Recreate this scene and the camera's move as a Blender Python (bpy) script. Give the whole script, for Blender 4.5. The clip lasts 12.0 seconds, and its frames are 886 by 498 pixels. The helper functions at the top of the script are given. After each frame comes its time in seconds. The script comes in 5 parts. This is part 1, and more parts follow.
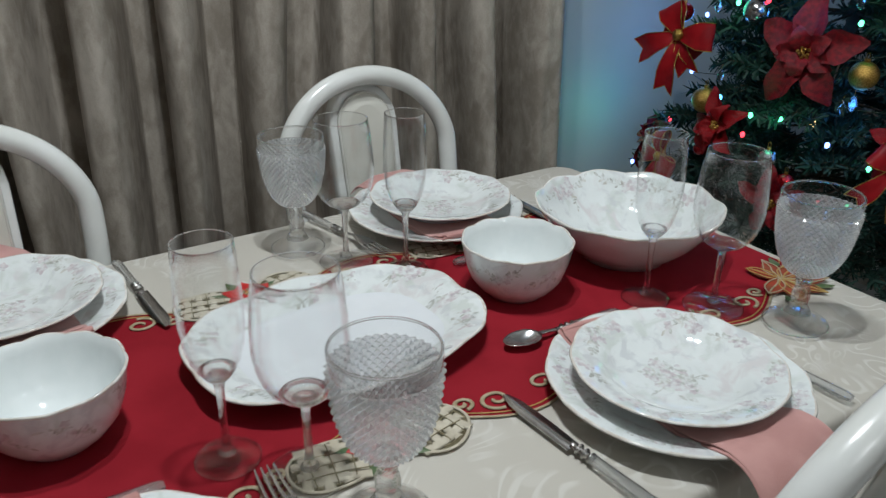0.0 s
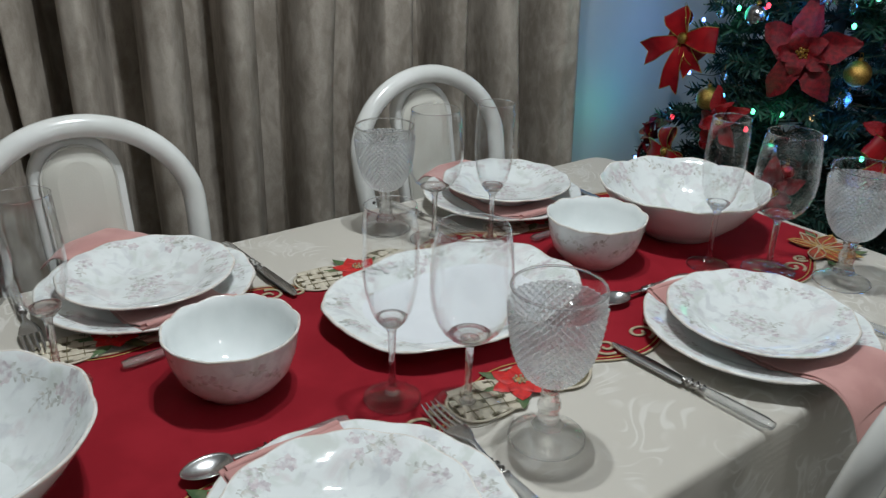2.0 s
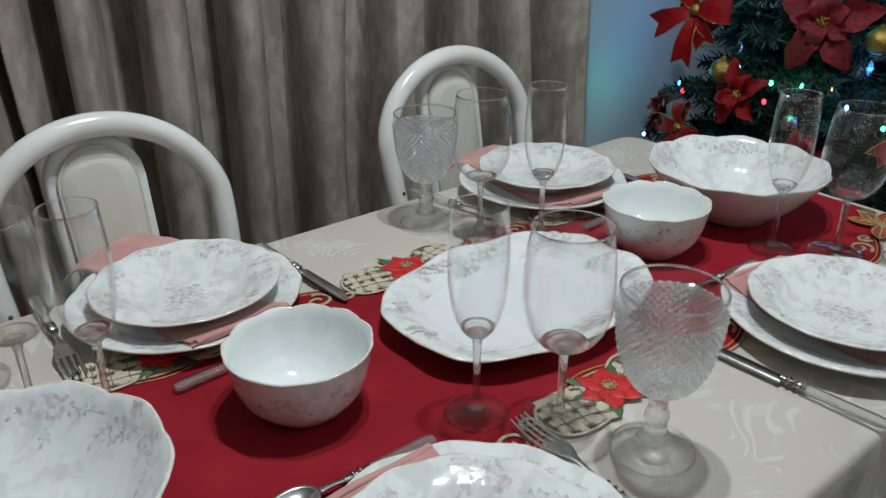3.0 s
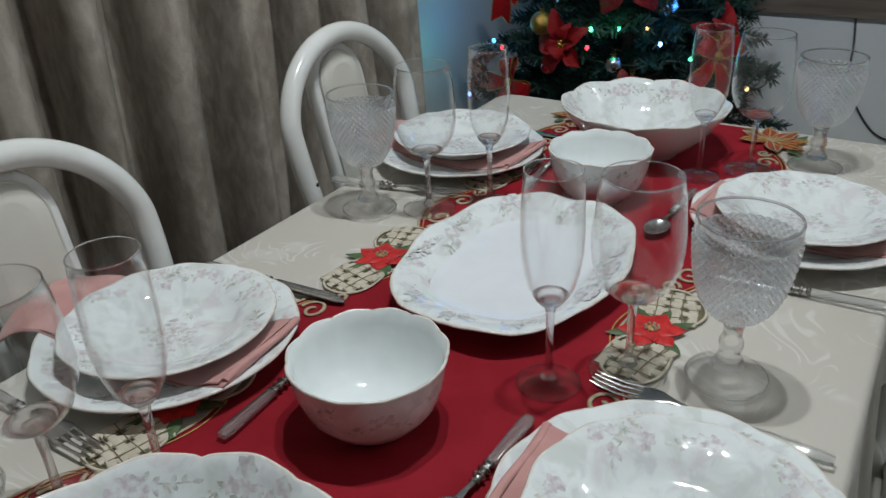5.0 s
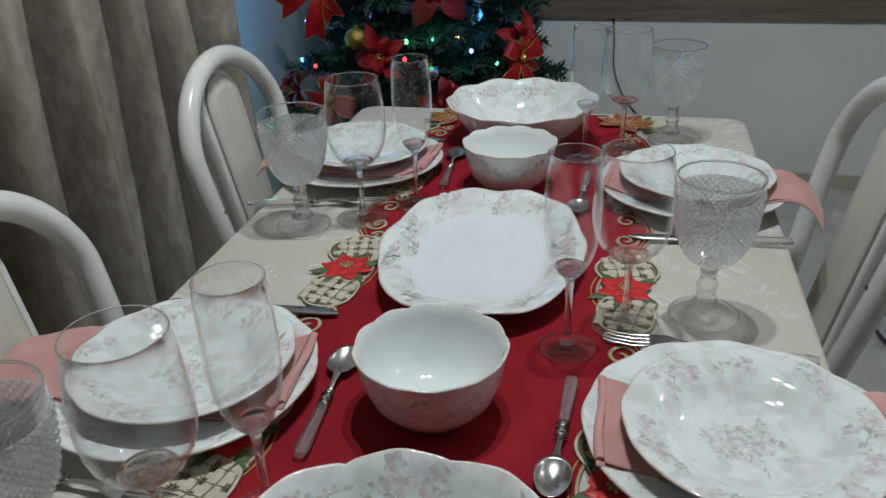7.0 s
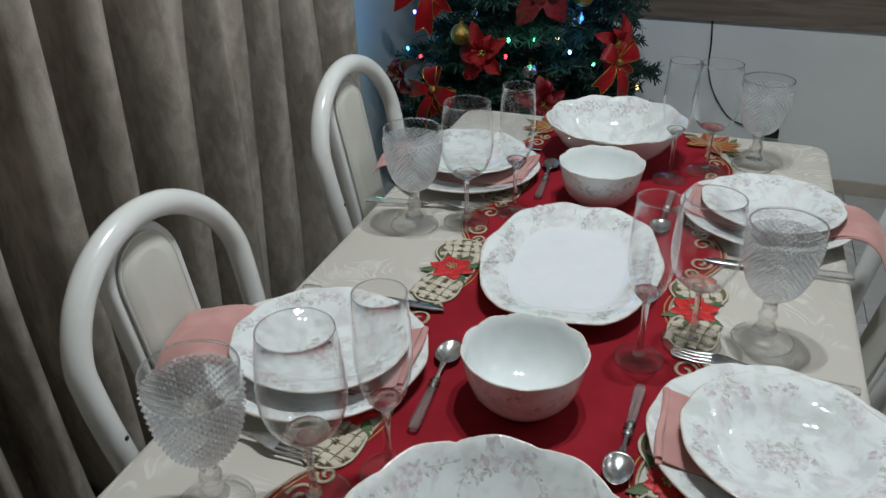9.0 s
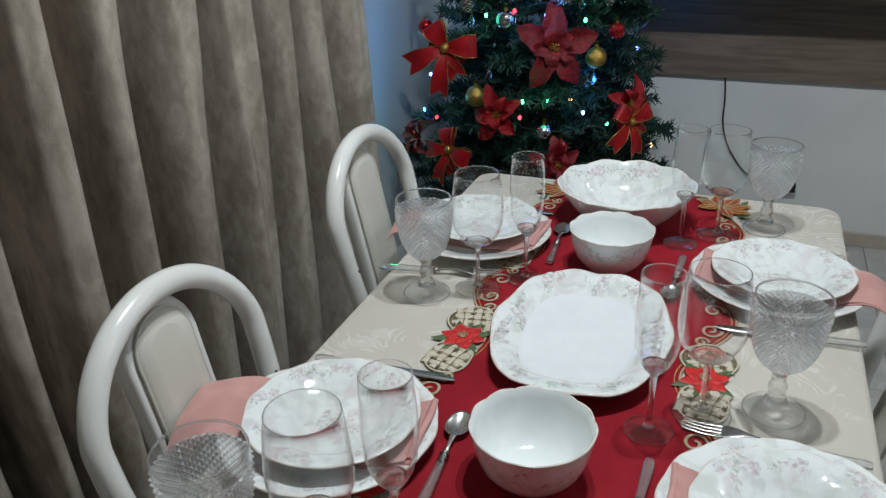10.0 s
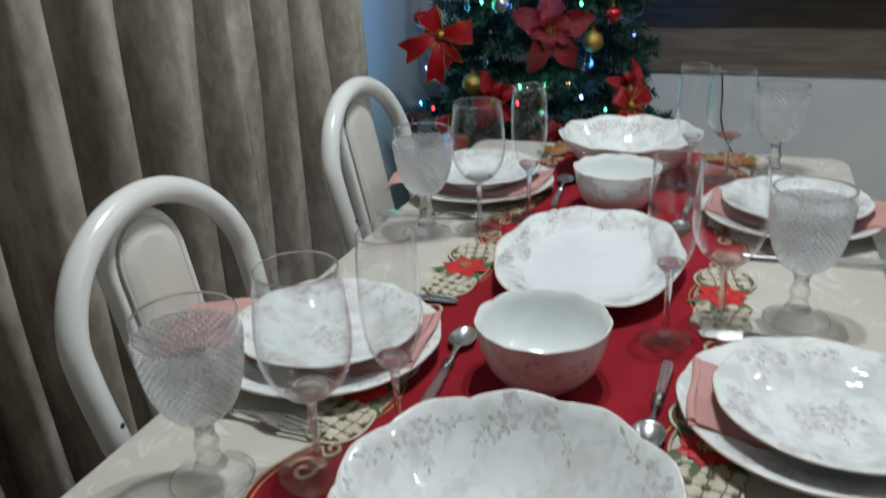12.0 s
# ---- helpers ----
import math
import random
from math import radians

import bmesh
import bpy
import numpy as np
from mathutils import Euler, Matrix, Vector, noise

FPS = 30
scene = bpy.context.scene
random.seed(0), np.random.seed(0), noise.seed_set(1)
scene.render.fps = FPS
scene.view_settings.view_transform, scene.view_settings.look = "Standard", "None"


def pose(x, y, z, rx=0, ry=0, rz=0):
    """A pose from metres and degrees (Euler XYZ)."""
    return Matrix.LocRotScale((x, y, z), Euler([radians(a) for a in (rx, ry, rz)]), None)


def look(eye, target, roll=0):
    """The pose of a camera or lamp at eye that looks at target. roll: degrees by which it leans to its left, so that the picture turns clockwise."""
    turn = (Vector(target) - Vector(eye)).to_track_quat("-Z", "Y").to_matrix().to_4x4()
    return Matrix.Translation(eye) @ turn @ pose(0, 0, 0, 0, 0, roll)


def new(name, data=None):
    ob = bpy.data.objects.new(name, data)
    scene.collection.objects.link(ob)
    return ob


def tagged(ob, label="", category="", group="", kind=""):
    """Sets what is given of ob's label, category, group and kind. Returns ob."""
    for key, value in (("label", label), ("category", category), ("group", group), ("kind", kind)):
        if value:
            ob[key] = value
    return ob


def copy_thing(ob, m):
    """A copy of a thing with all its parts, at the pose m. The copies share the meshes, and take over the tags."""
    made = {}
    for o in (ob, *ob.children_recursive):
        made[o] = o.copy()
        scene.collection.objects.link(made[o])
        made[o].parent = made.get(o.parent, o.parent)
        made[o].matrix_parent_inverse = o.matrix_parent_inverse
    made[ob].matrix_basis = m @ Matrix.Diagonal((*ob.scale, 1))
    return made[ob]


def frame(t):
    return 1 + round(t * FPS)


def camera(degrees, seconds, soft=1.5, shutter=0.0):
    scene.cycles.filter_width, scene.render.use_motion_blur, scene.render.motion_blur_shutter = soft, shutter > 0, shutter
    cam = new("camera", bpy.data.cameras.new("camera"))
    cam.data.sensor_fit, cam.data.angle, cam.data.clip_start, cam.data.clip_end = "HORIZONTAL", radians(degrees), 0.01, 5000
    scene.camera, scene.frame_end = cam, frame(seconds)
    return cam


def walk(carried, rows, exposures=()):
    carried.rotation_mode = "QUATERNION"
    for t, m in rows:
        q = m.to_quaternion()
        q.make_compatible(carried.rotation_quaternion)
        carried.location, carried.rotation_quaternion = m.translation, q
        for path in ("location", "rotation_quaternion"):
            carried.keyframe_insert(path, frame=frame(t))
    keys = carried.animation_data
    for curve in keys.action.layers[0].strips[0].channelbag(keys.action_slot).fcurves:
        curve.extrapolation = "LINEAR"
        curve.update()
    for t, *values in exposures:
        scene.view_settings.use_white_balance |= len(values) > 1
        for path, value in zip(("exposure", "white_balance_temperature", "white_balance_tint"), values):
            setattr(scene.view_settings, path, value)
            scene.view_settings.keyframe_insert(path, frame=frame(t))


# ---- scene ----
cam = camera(58.0, 12.0, soft=1.3, shutter=0.4)
PATH = [
    (0, (0.6985, -0.2850, 1.2480), (-0.8160, 0.7105, 0.4020), 0.75),
    (0.5, (0.7300, -0.3635, 1.2685), (-0.7495, 0.6815, 0.4205), 1.50),
    (1, (0.7335, -0.4210, 1.2675), (-0.7380, 0.6525, 0.4405), 1.15),
    (1.5, (0.7225, -0.4775, 1.2650), (-0.7290, 0.6180, 0.4325), 1.35),
    (2, (0.7000, -0.5065, 1.2530), (-0.7620, 0.5810, 0.4295), 1.10),
    (2.5, (0.6465, -0.5210, 1.2450), (-0.8055, 0.5780, 0.4175), 0.25),
    (3, (0.5785, -0.5460, 1.2435), (-0.8270, 0.5795, 0.3715), -0.15),
    (3.2, (0.5615, -0.5545, 1.2490), (-0.8195, 0.5885, 0.3620), -0.40),
    (4.8, (0.3920, -0.6695, 1.2320), (-0.6510, 0.7730, 0.3205), -3.30),
    (5, (0.3615, -0.6925, 1.2335), (-0.6035, 0.7905, 0.3010), -2.60),
    (5.5, (0.3355, -0.7215, 1.2310), (-0.5455, 0.8095, 0.2930), -1.50),
    (6, (0.3155, -0.7420, 1.2350), (-0.5230, 0.8220, 0.3125), -0.95),
    (6.5, (0.2120, -0.7805, 1.2280), (-0.3870, 0.8940, 0.3130), -2.75),
    (7, (0.1480, -0.8380, 1.2435), (-0.2690, 0.8920, 0.3305), -2.10),
    (7.2, (0.1375, -0.8670, 1.2435), (-0.2425, 0.8810, 0.3485), -1.50),
    (8.8, (0.1520, -0.9510, 1.3485), (-0.4165, 0.7090, 0.3885), 0.05),
    (9, (0.1480, -0.9530, 1.3640), (-0.4395, 0.6880, 0.3835), -0.50),
    (9.5, (0.1550, -0.9440, 1.4015), (-0.4700, 0.7315, 0.5060), -0.45),
    (10, (0.1640, -0.9490, 1.3995), (-0.4920, 0.7270, 0.5270), -1.65),
    (10.5, (0.1615, -0.9510, 1.3675), (-0.4410, 0.7880, 0.5830), -0.60),
    (11, (0.1565, -0.9700, 1.3050), (-0.5605, 0.7935, 0.6910), -1.25),
    (11.5, (0.1555, -0.9710, 1.2510), (-0.5485, 0.7955, 0.6315), -0.90),
    (12, (0.1620, -0.9745, 1.2275), (-0.4995, 0.7465, 0.4530), -2.35),
]
walk(cam, [(t, look(eye, target, roll)) for t, eye, target, roll in PATH],
     exposures=[(0, 0.0), (0.7, 0.04), (2.5, 0.0), (5, -0.14), (7.2, -0.18), (9, -0.03), (10.5, 0.22), (11.2, 0.28), (12, 0.15)])

# ---- light ----
world = bpy.data.worlds.new("world")
scene.world = world
world.use_nodes = True
world.node_tree.nodes["Background"].inputs[0].default_value = (0.55, 0.6, 0.65, 1)
world.node_tree.nodes["Background"].inputs[1].default_value = 0.02


def lamp(name, place, watts, colour, radius):
    data = bpy.data.lights.new(name, "POINT")
    data.energy, data.color, data.shadow_soft_size = watts, colour, radius
    ob = new(name, data)
    ob.location = place
    return ob


def downlight(name, place, watts, colour, radius):
    data = bpy.data.lights.new(name, "SPOT")
    data.spot_size, data.spot_blend = radians(168), 0.35
    data.energy, data.color, data.shadow_soft_size = watts, colour, radius
    ob = new(name, data)
    ob.location = place
    return ob


# two ceiling spots over the table, then two added fill lamps beside it
downlight("ceiling_spot", (0.00, 0.01, 2.50), 44.5, (0.90, 0.965, 1.0), 0.024)
downlight("ceiling_spot", (0.18, 0.07, 2.50), 44.5, (0.90, 0.965, 1.0), 0.024)
lamp("room_fill", (1.75, 1.40, 2.36), 8.0, (0.92, 0.97, 1.0), 0.06)
lamp("room_fill", (2.2, 0.1, 2.36), 13.0, (0.92, 0.97, 1.0), 0.06)


# ---- materials ----
class Mat:
    """A node material with a Principled shader and short ways to add nodes."""

    def __init__(self, name, colour=(0.8, 0.8, 0.8), rough=0.5, metal=0.0, **more):
        self.m = bpy.data.materials.new(name)
        self.m.use_nodes = True
        self.t = self.m.node_tree
        self.p = self.t.nodes["Principled BSDF"]
        self.p.inputs["Base Color"].default_value = (*colour, 1)
        self.p.inputs["Roughness"].default_value = rough
        self.p.inputs["Metallic"].default_value = metal
        for k, v in more.items():
            self.p.inputs[k.replace("_", " ")].default_value = v

    def n(self, kind, props=None, **ins):
        node = self.t.nodes.new(kind)
        for k, v in (props or {}).items():
            setattr(node, k, v)
        for k, v in ins.items():
            key = int(k[1:]) if k[0] == "i" and k[1:].isdigit() else k.replace("_", " ")
            self.put(node.inputs[key], v)
        return node

    def put(self, socket, v):
        if hasattr(v, "is_linked"):
            self.t.links.new(v, socket)
        elif isinstance(v, tuple) and len(v) == 3 and socket.type == "RGBA":
            socket.default_value = (*v, 1)
        else:
            socket.default_value = v

    def co(self, scale=(1, 1, 1), rot=(0, 0, 0)):
        c = self.n("ShaderNodeTexCoord")
        return self.n("ShaderNodeMapping", Vector=c.outputs["Object"], Scale=scale, Rotation=rot).outputs[0]

    def noise(self, scale, detail=3.0, co=None, dist=0.0):
        return self.n("ShaderNodeTexNoise", Vector=co or self.co(), Scale=scale, Detail=detail, Distortion=dist).outputs[0]

    def math(self, op, a, b=0.0, c=0.0, clamp=False):
        node = self.n("ShaderNodeMath", {"operation": op, "use_clamp": clamp}, i0=a, i1=b)
        self.put(node.inputs[2], c)
        return node.outputs[0]

    def step(self, v, lo, hi, a=0.0, b=1.0):
        return self.n("ShaderNodeMapRange", {"interpolation_type": "SMOOTHSTEP"}, i0=v, i1=lo, i2=hi, i3=a, i4=b).outputs[0]

    def mix(self, f, a, b):
        node = self.n("ShaderNodeMix", {"data_type": "RGBA"})
        self.put(node.inputs[0], f)
        self.put(node.inputs[6], a)
        self.put(node.inputs[7], b)
        return node.outputs[2]

    def colour(self, v):
        self.put(self.p.inputs["Base Color"], v)
        return self

    def rough(self, v):
        self.put(self.p.inputs["Roughness"], v)
        return self

    def bump(self, h, strength=0.3, dist=0.002):
        b = self.n("ShaderNodeBump", Height=h, Strength=strength, Distance=dist)
        self.t.links.new(b.outputs[0], self.p.inputs["Normal"])
        return self


def mottled(name, a, b, scale, rough=0.5, bump=0.0, fine=0.0, metal=0.0, dist=0.002, **more):
    m = Mat(name, a, rough, metal, **more)
    v = m.noise(scale, 4.0)
    m.colour(m.mix(m.step(v, 0.35, 0.65), a, b))
    if bump:
        m.bump(m.noise(fine or scale * 8, 3.0), bump, dist)
    return m.m


MAT = {}


def glaze(name, colour, tint, wash=0.0):
    """Glossy white porcelain, a little uneven in tone and glaze; wash: share of pale watercolour patches under the glaze."""
    m = Mat(name, colour, 0.08, Coat_Weight=0.35, Coat_Roughness=0.03)
    c = m.mix(m.step(m.noise(38.0, 3.0), 0.35, 0.7), colour, tint)
    if wash:
        seed = m.n("ShaderNodeObjectInfo").outputs["Random"]
        for k, (pale, scale) in enumerate((((0.66, 0.625, 0.63), 26.0), ((0.60, 0.645, 0.605), 31.0), ((0.60, 0.62, 0.635), 44.0))):
            place = m.n("ShaderNodeVectorMath", {"operation": "ADD"}, i0=m.co(), i1=m.n("ShaderNodeCombineXYZ", X=m.math("MULTIPLY", seed, 9.0), Z=k * 3.0).outputs[0]).outputs[0]
            v = m.noise(scale, 4.0, place, 0.6)
            c = m.mix(m.step(v, 0.52, 0.68, 0.0, wash), c, pale)
    m.colour(c)
    m.rough(m.step(m.noise(60.0, 3.0), 0.3, 0.7, 0.035, 0.085))
    m.bump(m.noise(22.0, 2.0), 0.022, 0.002)
    return m.m


def decal(name, tones):
    """Soft ceramic print: each leaf or petal takes its own tone."""
    m = Mat(name, tones[0], 0.12, Coat_Weight=0.3)
    pick = m.n("ShaderNodeNewGeometry").outputs["Random Per Island"]
    c = m.mix(m.step(pick, 0.2, 0.5), tones[0], tones[1])
    c = m.mix(m.step(pick, 0.55, 0.9), c, tones[2])
    m.colour(m.mix(m.step(m.noise(150.0, 3.0), 0.30, 0.70, 0.25, 1.0), c, (0.735, 0.76, 0.755)))
    return m.m


MAT["china"] = glaze("china", (0.775, 0.81, 0.805), (0.735, 0.775, 0.77))
MAT["china_print"] = glaze("china_washed", (0.775, 0.81, 0.805), (0.735, 0.77, 0.765), 0.75)
MAT["china_blue"] = glaze("china_cool", (0.772, 0.798, 0.826), (0.745, 0.772, 0.80))
MAT["china_rim"] = mottled("china_rim", (0.76, 0.745, 0.71), (0.64, 0.59, 0.53), 70.0, 0.14)
MAT["leaf_print"] = decal("leaf_print", ((0.37, 0.38, 0.32), (0.25, 0.26, 0.215), (0.48, 0.44, 0.36)))
MAT["bloom_print"] = decal("bloom_print", ((0.52, 0.42, 0.455), (0.40, 0.325, 0.365), (0.60, 0.50, 0.515)))


def clear(name, tint=(1, 1, 1), gloss=1.0, rough=0.0, sharp=5.0, base=0.03):
    """Thin clear glass: see-through, with a mirror sheen that grows at grazing angles."""
    m = Mat(name)
    t = m.n("ShaderNodeBsdfTransparent", Color=tint)
    g = m.n("ShaderNodeBsdfGlossy", Color=(1.0, 1.0, 1.0), Roughness=rough)
    face = m.n("ShaderNodeLayerWeight", Blend=0.5).outputs["Facing"]
    f = m.math("ADD", m.math("MULTIPLY", m.math("POWER", face, sharp), 0.95), base)
    mix = m.n("ShaderNodeMixShader", i0=m.math("MULTIPLY", f, gloss, clamp=True), i1=t.outputs[0], i2=g.outputs[0])
    m.t.links.new(mix.outputs[0], m.t.nodes["Material Output"].inputs[0])
    return m.m


def thick(name, tint=(1, 1, 1), rough=0.0, through_share=0.25):
    m = Mat(name)
    g = m.n("ShaderNodeBsdfGlass", Color=tint, Roughness=rough, IOR=1.5)
    t = m.n("ShaderNodeBsdfTransparent", Color=tint)
    mix = m.n("ShaderNodeMixShader", i0=through_share, i1=g.outputs[0], i2=t.outputs[0])
    m.t.links.new(mix.outputs[0], m.t.nodes["Material Output"].inputs[0])
    return m.m


def pressed(name, haze, shine, bend_by, straight):
    """Pressed glass facets: they bend what lies behind and shine. haze: white mixed in for light they scatter."""
    m = Mat(name)
    t = m.n("ShaderNodeBsdfTransparent", Color=(0.98, 0.99, 0.99))
    r = m.n("ShaderNodeBsdfRefraction", Color=(0.99, 1.0, 1.0), Roughness=0.0, IOR=bend_by)
    g = m.n("ShaderNodeBsdfGlossy", Color=(1.0, 1.0, 1.0), Roughness=0.03)
    back = m.n("ShaderNodeBsdfTranslucent", Color=(0.94, 0.96, 0.97))
    front = m.n("ShaderNodeBsdfDiffuse", Color=(0.94, 0.96, 0.97))
    w = m.n("ShaderNodeMixShader", i0=0.5, i1=back.outputs[0], i2=front.outputs[0])
    see = m.n("ShaderNodeMixShader", i0=straight, i1=r.outputs[0], i2=t.outputs[0])
    soft = m.n("ShaderNodeMixShader", i0=m.step(m.noise(30.0, 2.0), 0.3, 0.7, haze * 0.85, haze * 1.15), i1=see.outputs[0], i2=w.outputs[0])
    face = m.n("ShaderNodeLayerWeight", Blend=0.5).outputs["Facing"]
    f = m.math("ADD", m.math("MULTIPLY", m.math("POWER", face, 3.0), 0.8), shine)
    mix = m.n("ShaderNodeMixShader", i0=f, i1=soft.outputs[0], i2=g.outputs[0])
    m.t.links.new(mix.outputs[0], m.t.nodes["Material Output"].inputs[0])
    return m.m


MAT["thin_glass"] = clear("thin_glass", (0.992, 0.995, 0.995), 1.0, 0.0, 4.2, 0.03)
MAT["stem_glass"] = thick("stem_glass", (0.998, 1.0, 1.0), 0.0, 0.42)
MAT["base_glass"] = thick("base_glass", (0.998, 1.0, 1.0), 0.0, 0.3)
MAT["foot_glass"] = clear("foot_glass", (0.992, 0.995, 0.995), 1.0, 0.01, 3.2, 0.05)
MAT["cut_glass"] = pressed("cut_glass", 0.41, 0.08, 1.30, 0.60)
MAT["acrylic"] = pressed("acrylic", 0.15, 0.18, 1.42, 0.25)
MAT["steel"] = mottled("steel", (0.68, 0.68, 0.67), (0.54, 0.54, 0.54), 60.0, 0.26, metal=1.0)
MAT["silver"] = mottled("worn_silver", (0.60, 0.59, 0.57), (0.18, 0.17, 0.16), 260.0, 0.24, 0.5, 500.0, 1.0)


# damask cloth with woven scrolls
def damask():
    m = Mat("damask", (0.5, 0.47, 0.41), 0.55, Sheen_Weight=0.25, Sheen_Roughness=0.4)
    co = m.co()
    n1 = m.noise(8.0, 1.0, co, 1.9)
    band = m.math("FRACT", m.math("MULTIPLY", n1, 8.0))
    line = m.math("MULTIPLY", m.step(band, 0.10, 0.24), m.step(band, 0.34, 0.52, 1.0, 0.0))
    leaf = m.step(m.n("ShaderNodeTexVoronoi", Vector=co, Scale=22.0).outputs["Distance"], 0.30, 0.42, 1.0, 0.0)
    where = m.step(m.noise(13.0, 2.0, co), 0.47, 0.58)
    f = m.math("MULTIPLY", m.math("MAXIMUM", line, m.math("MULTIPLY", leaf, 0.5)), where)
    soft = m.mix(m.noise(3.0, 3.0, co), (0.47, 0.44, 0.385), (0.56, 0.53, 0.47))
    m.colour(m.mix(f, soft, (0.62, 0.598, 0.548)))
    m.rough(m.math("SUBTRACT", 0.58, m.math("MULTIPLY", f, 0.2)))
    weave = m.n("ShaderNodeTexWave", Vector=co, Scale=420.0, Distortion=0.6).outputs[1]
    m.bump(m.math("ADD", m.math("MULTIPLY", weave, 0.25), m.math("ADD", m.math("MULTIPLY", f, 0.5), m.noise(18.0, 3.0, co))), 0.25, 0.0012)
    return m.m


MAT["damask"] = damask()
MAT["red_cloth"] = mottled("red_cloth", (0.235, 0.008, 0.016), (0.285, 0.012, 0.022), 14.0, 0.8, 0.25, 900.0, dist=0.0006, Specular_IOR_Level=0.15)
MAT["cream_thread"] = mottled("cream_thread", (0.46, 0.385, 0.265), (0.35, 0.28, 0.17), 120.0, 0.6, 0.4, 900.0, dist=0.0006)
MAT["olive_thread"] = mottled("olive_thread", (0.16, 0.135, 0.075), (0.24, 0.205, 0.12), 160.0, 0.6)
MAT["cream_cloth"] = mottled("cream_cloth", (0.56, 0.51, 0.41), (0.46, 0.41, 0.315), 60.0, 0.7, 0.3, 800.0, dist=0.0006)
MAT["gold_thread"] = mottled("gold_thread", (0.50, 0.33, 0.10), (0.34, 0.20, 0.05), 200.0, 0.45)
MAT["red_thread"] = mottled("red_thread", (0.60, 0.022, 0.018), (0.42, 0.012, 0.014), 130.0, 0.5, 0.4, 700.0, dist=0.0006)
MAT["rust_thread"] = mottled("rust_thread", (0.36, 0.045, 0.018), (0.26, 0.060, 0.020), 60.0, 0.55, 0.4, 700.0, dist=0.0006)
MAT["green_thread"] = mottled("green_thread", (0.045, 0.10, 0.035), (0.10, 0.14, 0.06), 120.0, 0.55, 0.4, 700.0, dist=0.0006)
MAT["pink_cloth"] = mottled("pink_cloth", (0.57, 0.300, 0.275), (0.50, 0.250, 0.228), 26.0, 0.8, 0.3, 700.0, dist=0.0008, Sheen_Weight=0.3)
MAT["white_lacquer"] = mottled("white_lacquer", (0.74, 0.75, 0.73), (0.68, 0.69, 0.66), 12.0, 0.22, 0.04, 90.0, Coat_Weight=0.3)
MAT["cream_vinyl"] = mottled("cream_vinyl", (0.62, 0.61, 0.55), (0.57, 0.56, 0.50), 9.0, 0.42, 0.12, 420.0)
MAT["dark"] = mottled("dark_metal", (0.06, 0.055, 0.05), (0.11, 0.10, 0.09), 90.0, 0.4, metal=0.6)
MAT["black_plastic"] = mottled("black_plastic", (0.012, 0.011, 0.011), (0.020, 0.019, 0.019), 40.0, 0.5, Specular_IOR_Level=0.25)
MAT["umber"] = mottled("umber_board", (0.075, 0.062, 0.050), (0.095, 0.079, 0.064), 14.0, 0.6)
MAT["wall"] = mottled("wall_paint", (0.69, 0.71, 0.70), (0.64, 0.66, 0.655), 2.5, 0.7, 0.08, 130.0)
# dark taupe for walls out of view, chosen to lower the bounce
MAT["wall_low_bounce"] = mottled("wall_low_bounce", (0.16, 0.14, 0.12), (0.20, 0.18, 0.15), 2.5, 0.75, 0.1, 300.0)
# wall paint with the weaker, bluish light of this side put into its colour
MAT["wall_dimmed"] = mottled("dimmed_wall_paint", (0.50, 0.55, 0.56), (0.46, 0.51, 0.52), 2.5, 0.7, 0.08, 130.0)
MAT["ceiling"] = mottled("ceiling_paint", (0.80, 0.80, 0.79), (0.76, 0.76, 0.75), 2.0, 0.8, 0.05, 120.0)
MAT["baseboard"] = mottled("baseboard_tile", (0.47, 0.42, 0.35), (0.40, 0.36, 0.30), 9.0, 0.35)
MAT["table_wood"] = mottled("table_wood", (0.55, 0.54, 0.50), (0.50, 0.49, 0.45), 10.0, 0.4)


# long velvet curtain: soft crushed pile, darker where it is brushed the other way
def curtain_mat():
    m = Mat("curtain_velvet", (0.2, 0.17, 0.14), 0.7, Specular_IOR_Level=0.3)
    blotch = m.noise(1.0, 4.0, m.co((9, 9, 4.5)), 0.8)
    small = m.noise(1.0, 4.0, m.co((46, 46, 24)), 0.6)
    fine = m.noise(300.0, 2.0)
    v = m.math("ADD", m.math("MULTIPLY", blotch, 0.55), m.math("ADD", m.math("MULTIPLY", small, 0.35), m.math("MULTIPLY", fine, 0.10)))
    m.colour(m.mix(m.step(v, 0.34, 0.68), (0.250, 0.215, 0.176), (0.480, 0.430, 0.372)))
    m.rough(m.step(v, 0.35, 0.7, 0.56, 0.46))
    m.bump(m.math("ADD", m.math("MULTIPLY", fine, 0.3), small), 0.25, 0.004)
    return m.m


MAT["curtain"] = curtain_mat()


def wood_mat():
    m = Mat("panel_wood", (0.2, 0.15, 0.11), 0.45)
    grain = m.noise(1.0, 5.0, m.co((3.0, 3.0, 46.0)), 0.8)
    m.colour(m.mix(m.step(grain, 0.32, 0.68), (0.125, 0.094, 0.070), (0.195, 0.154, 0.122)))
    m.bump(grain, 0.12, 0.002)
    return m.m


MAT["wood"] = wood_mat()


def tile_mat():
    m = Mat("floor_tile", (0.5, 0.5, 0.48), 0.22)
    veins = m.noise(5.0, 6.0, None, 1.2)
    seed = m.n("ShaderNodeObjectInfo").outputs["Random"]
    base = m.mix(m.step(veins, 0.35, 0.65), (0.40, 0.40, 0.385), (0.50, 0.50, 0.485))
    m.colour(m.mix(m.math("MULTIPLY", seed, 0.25), base, (0.36, 0.36, 0.345)))
    m.rough(m.step(veins, 0.3, 0.7, 0.16, 0.30))
    return m.m


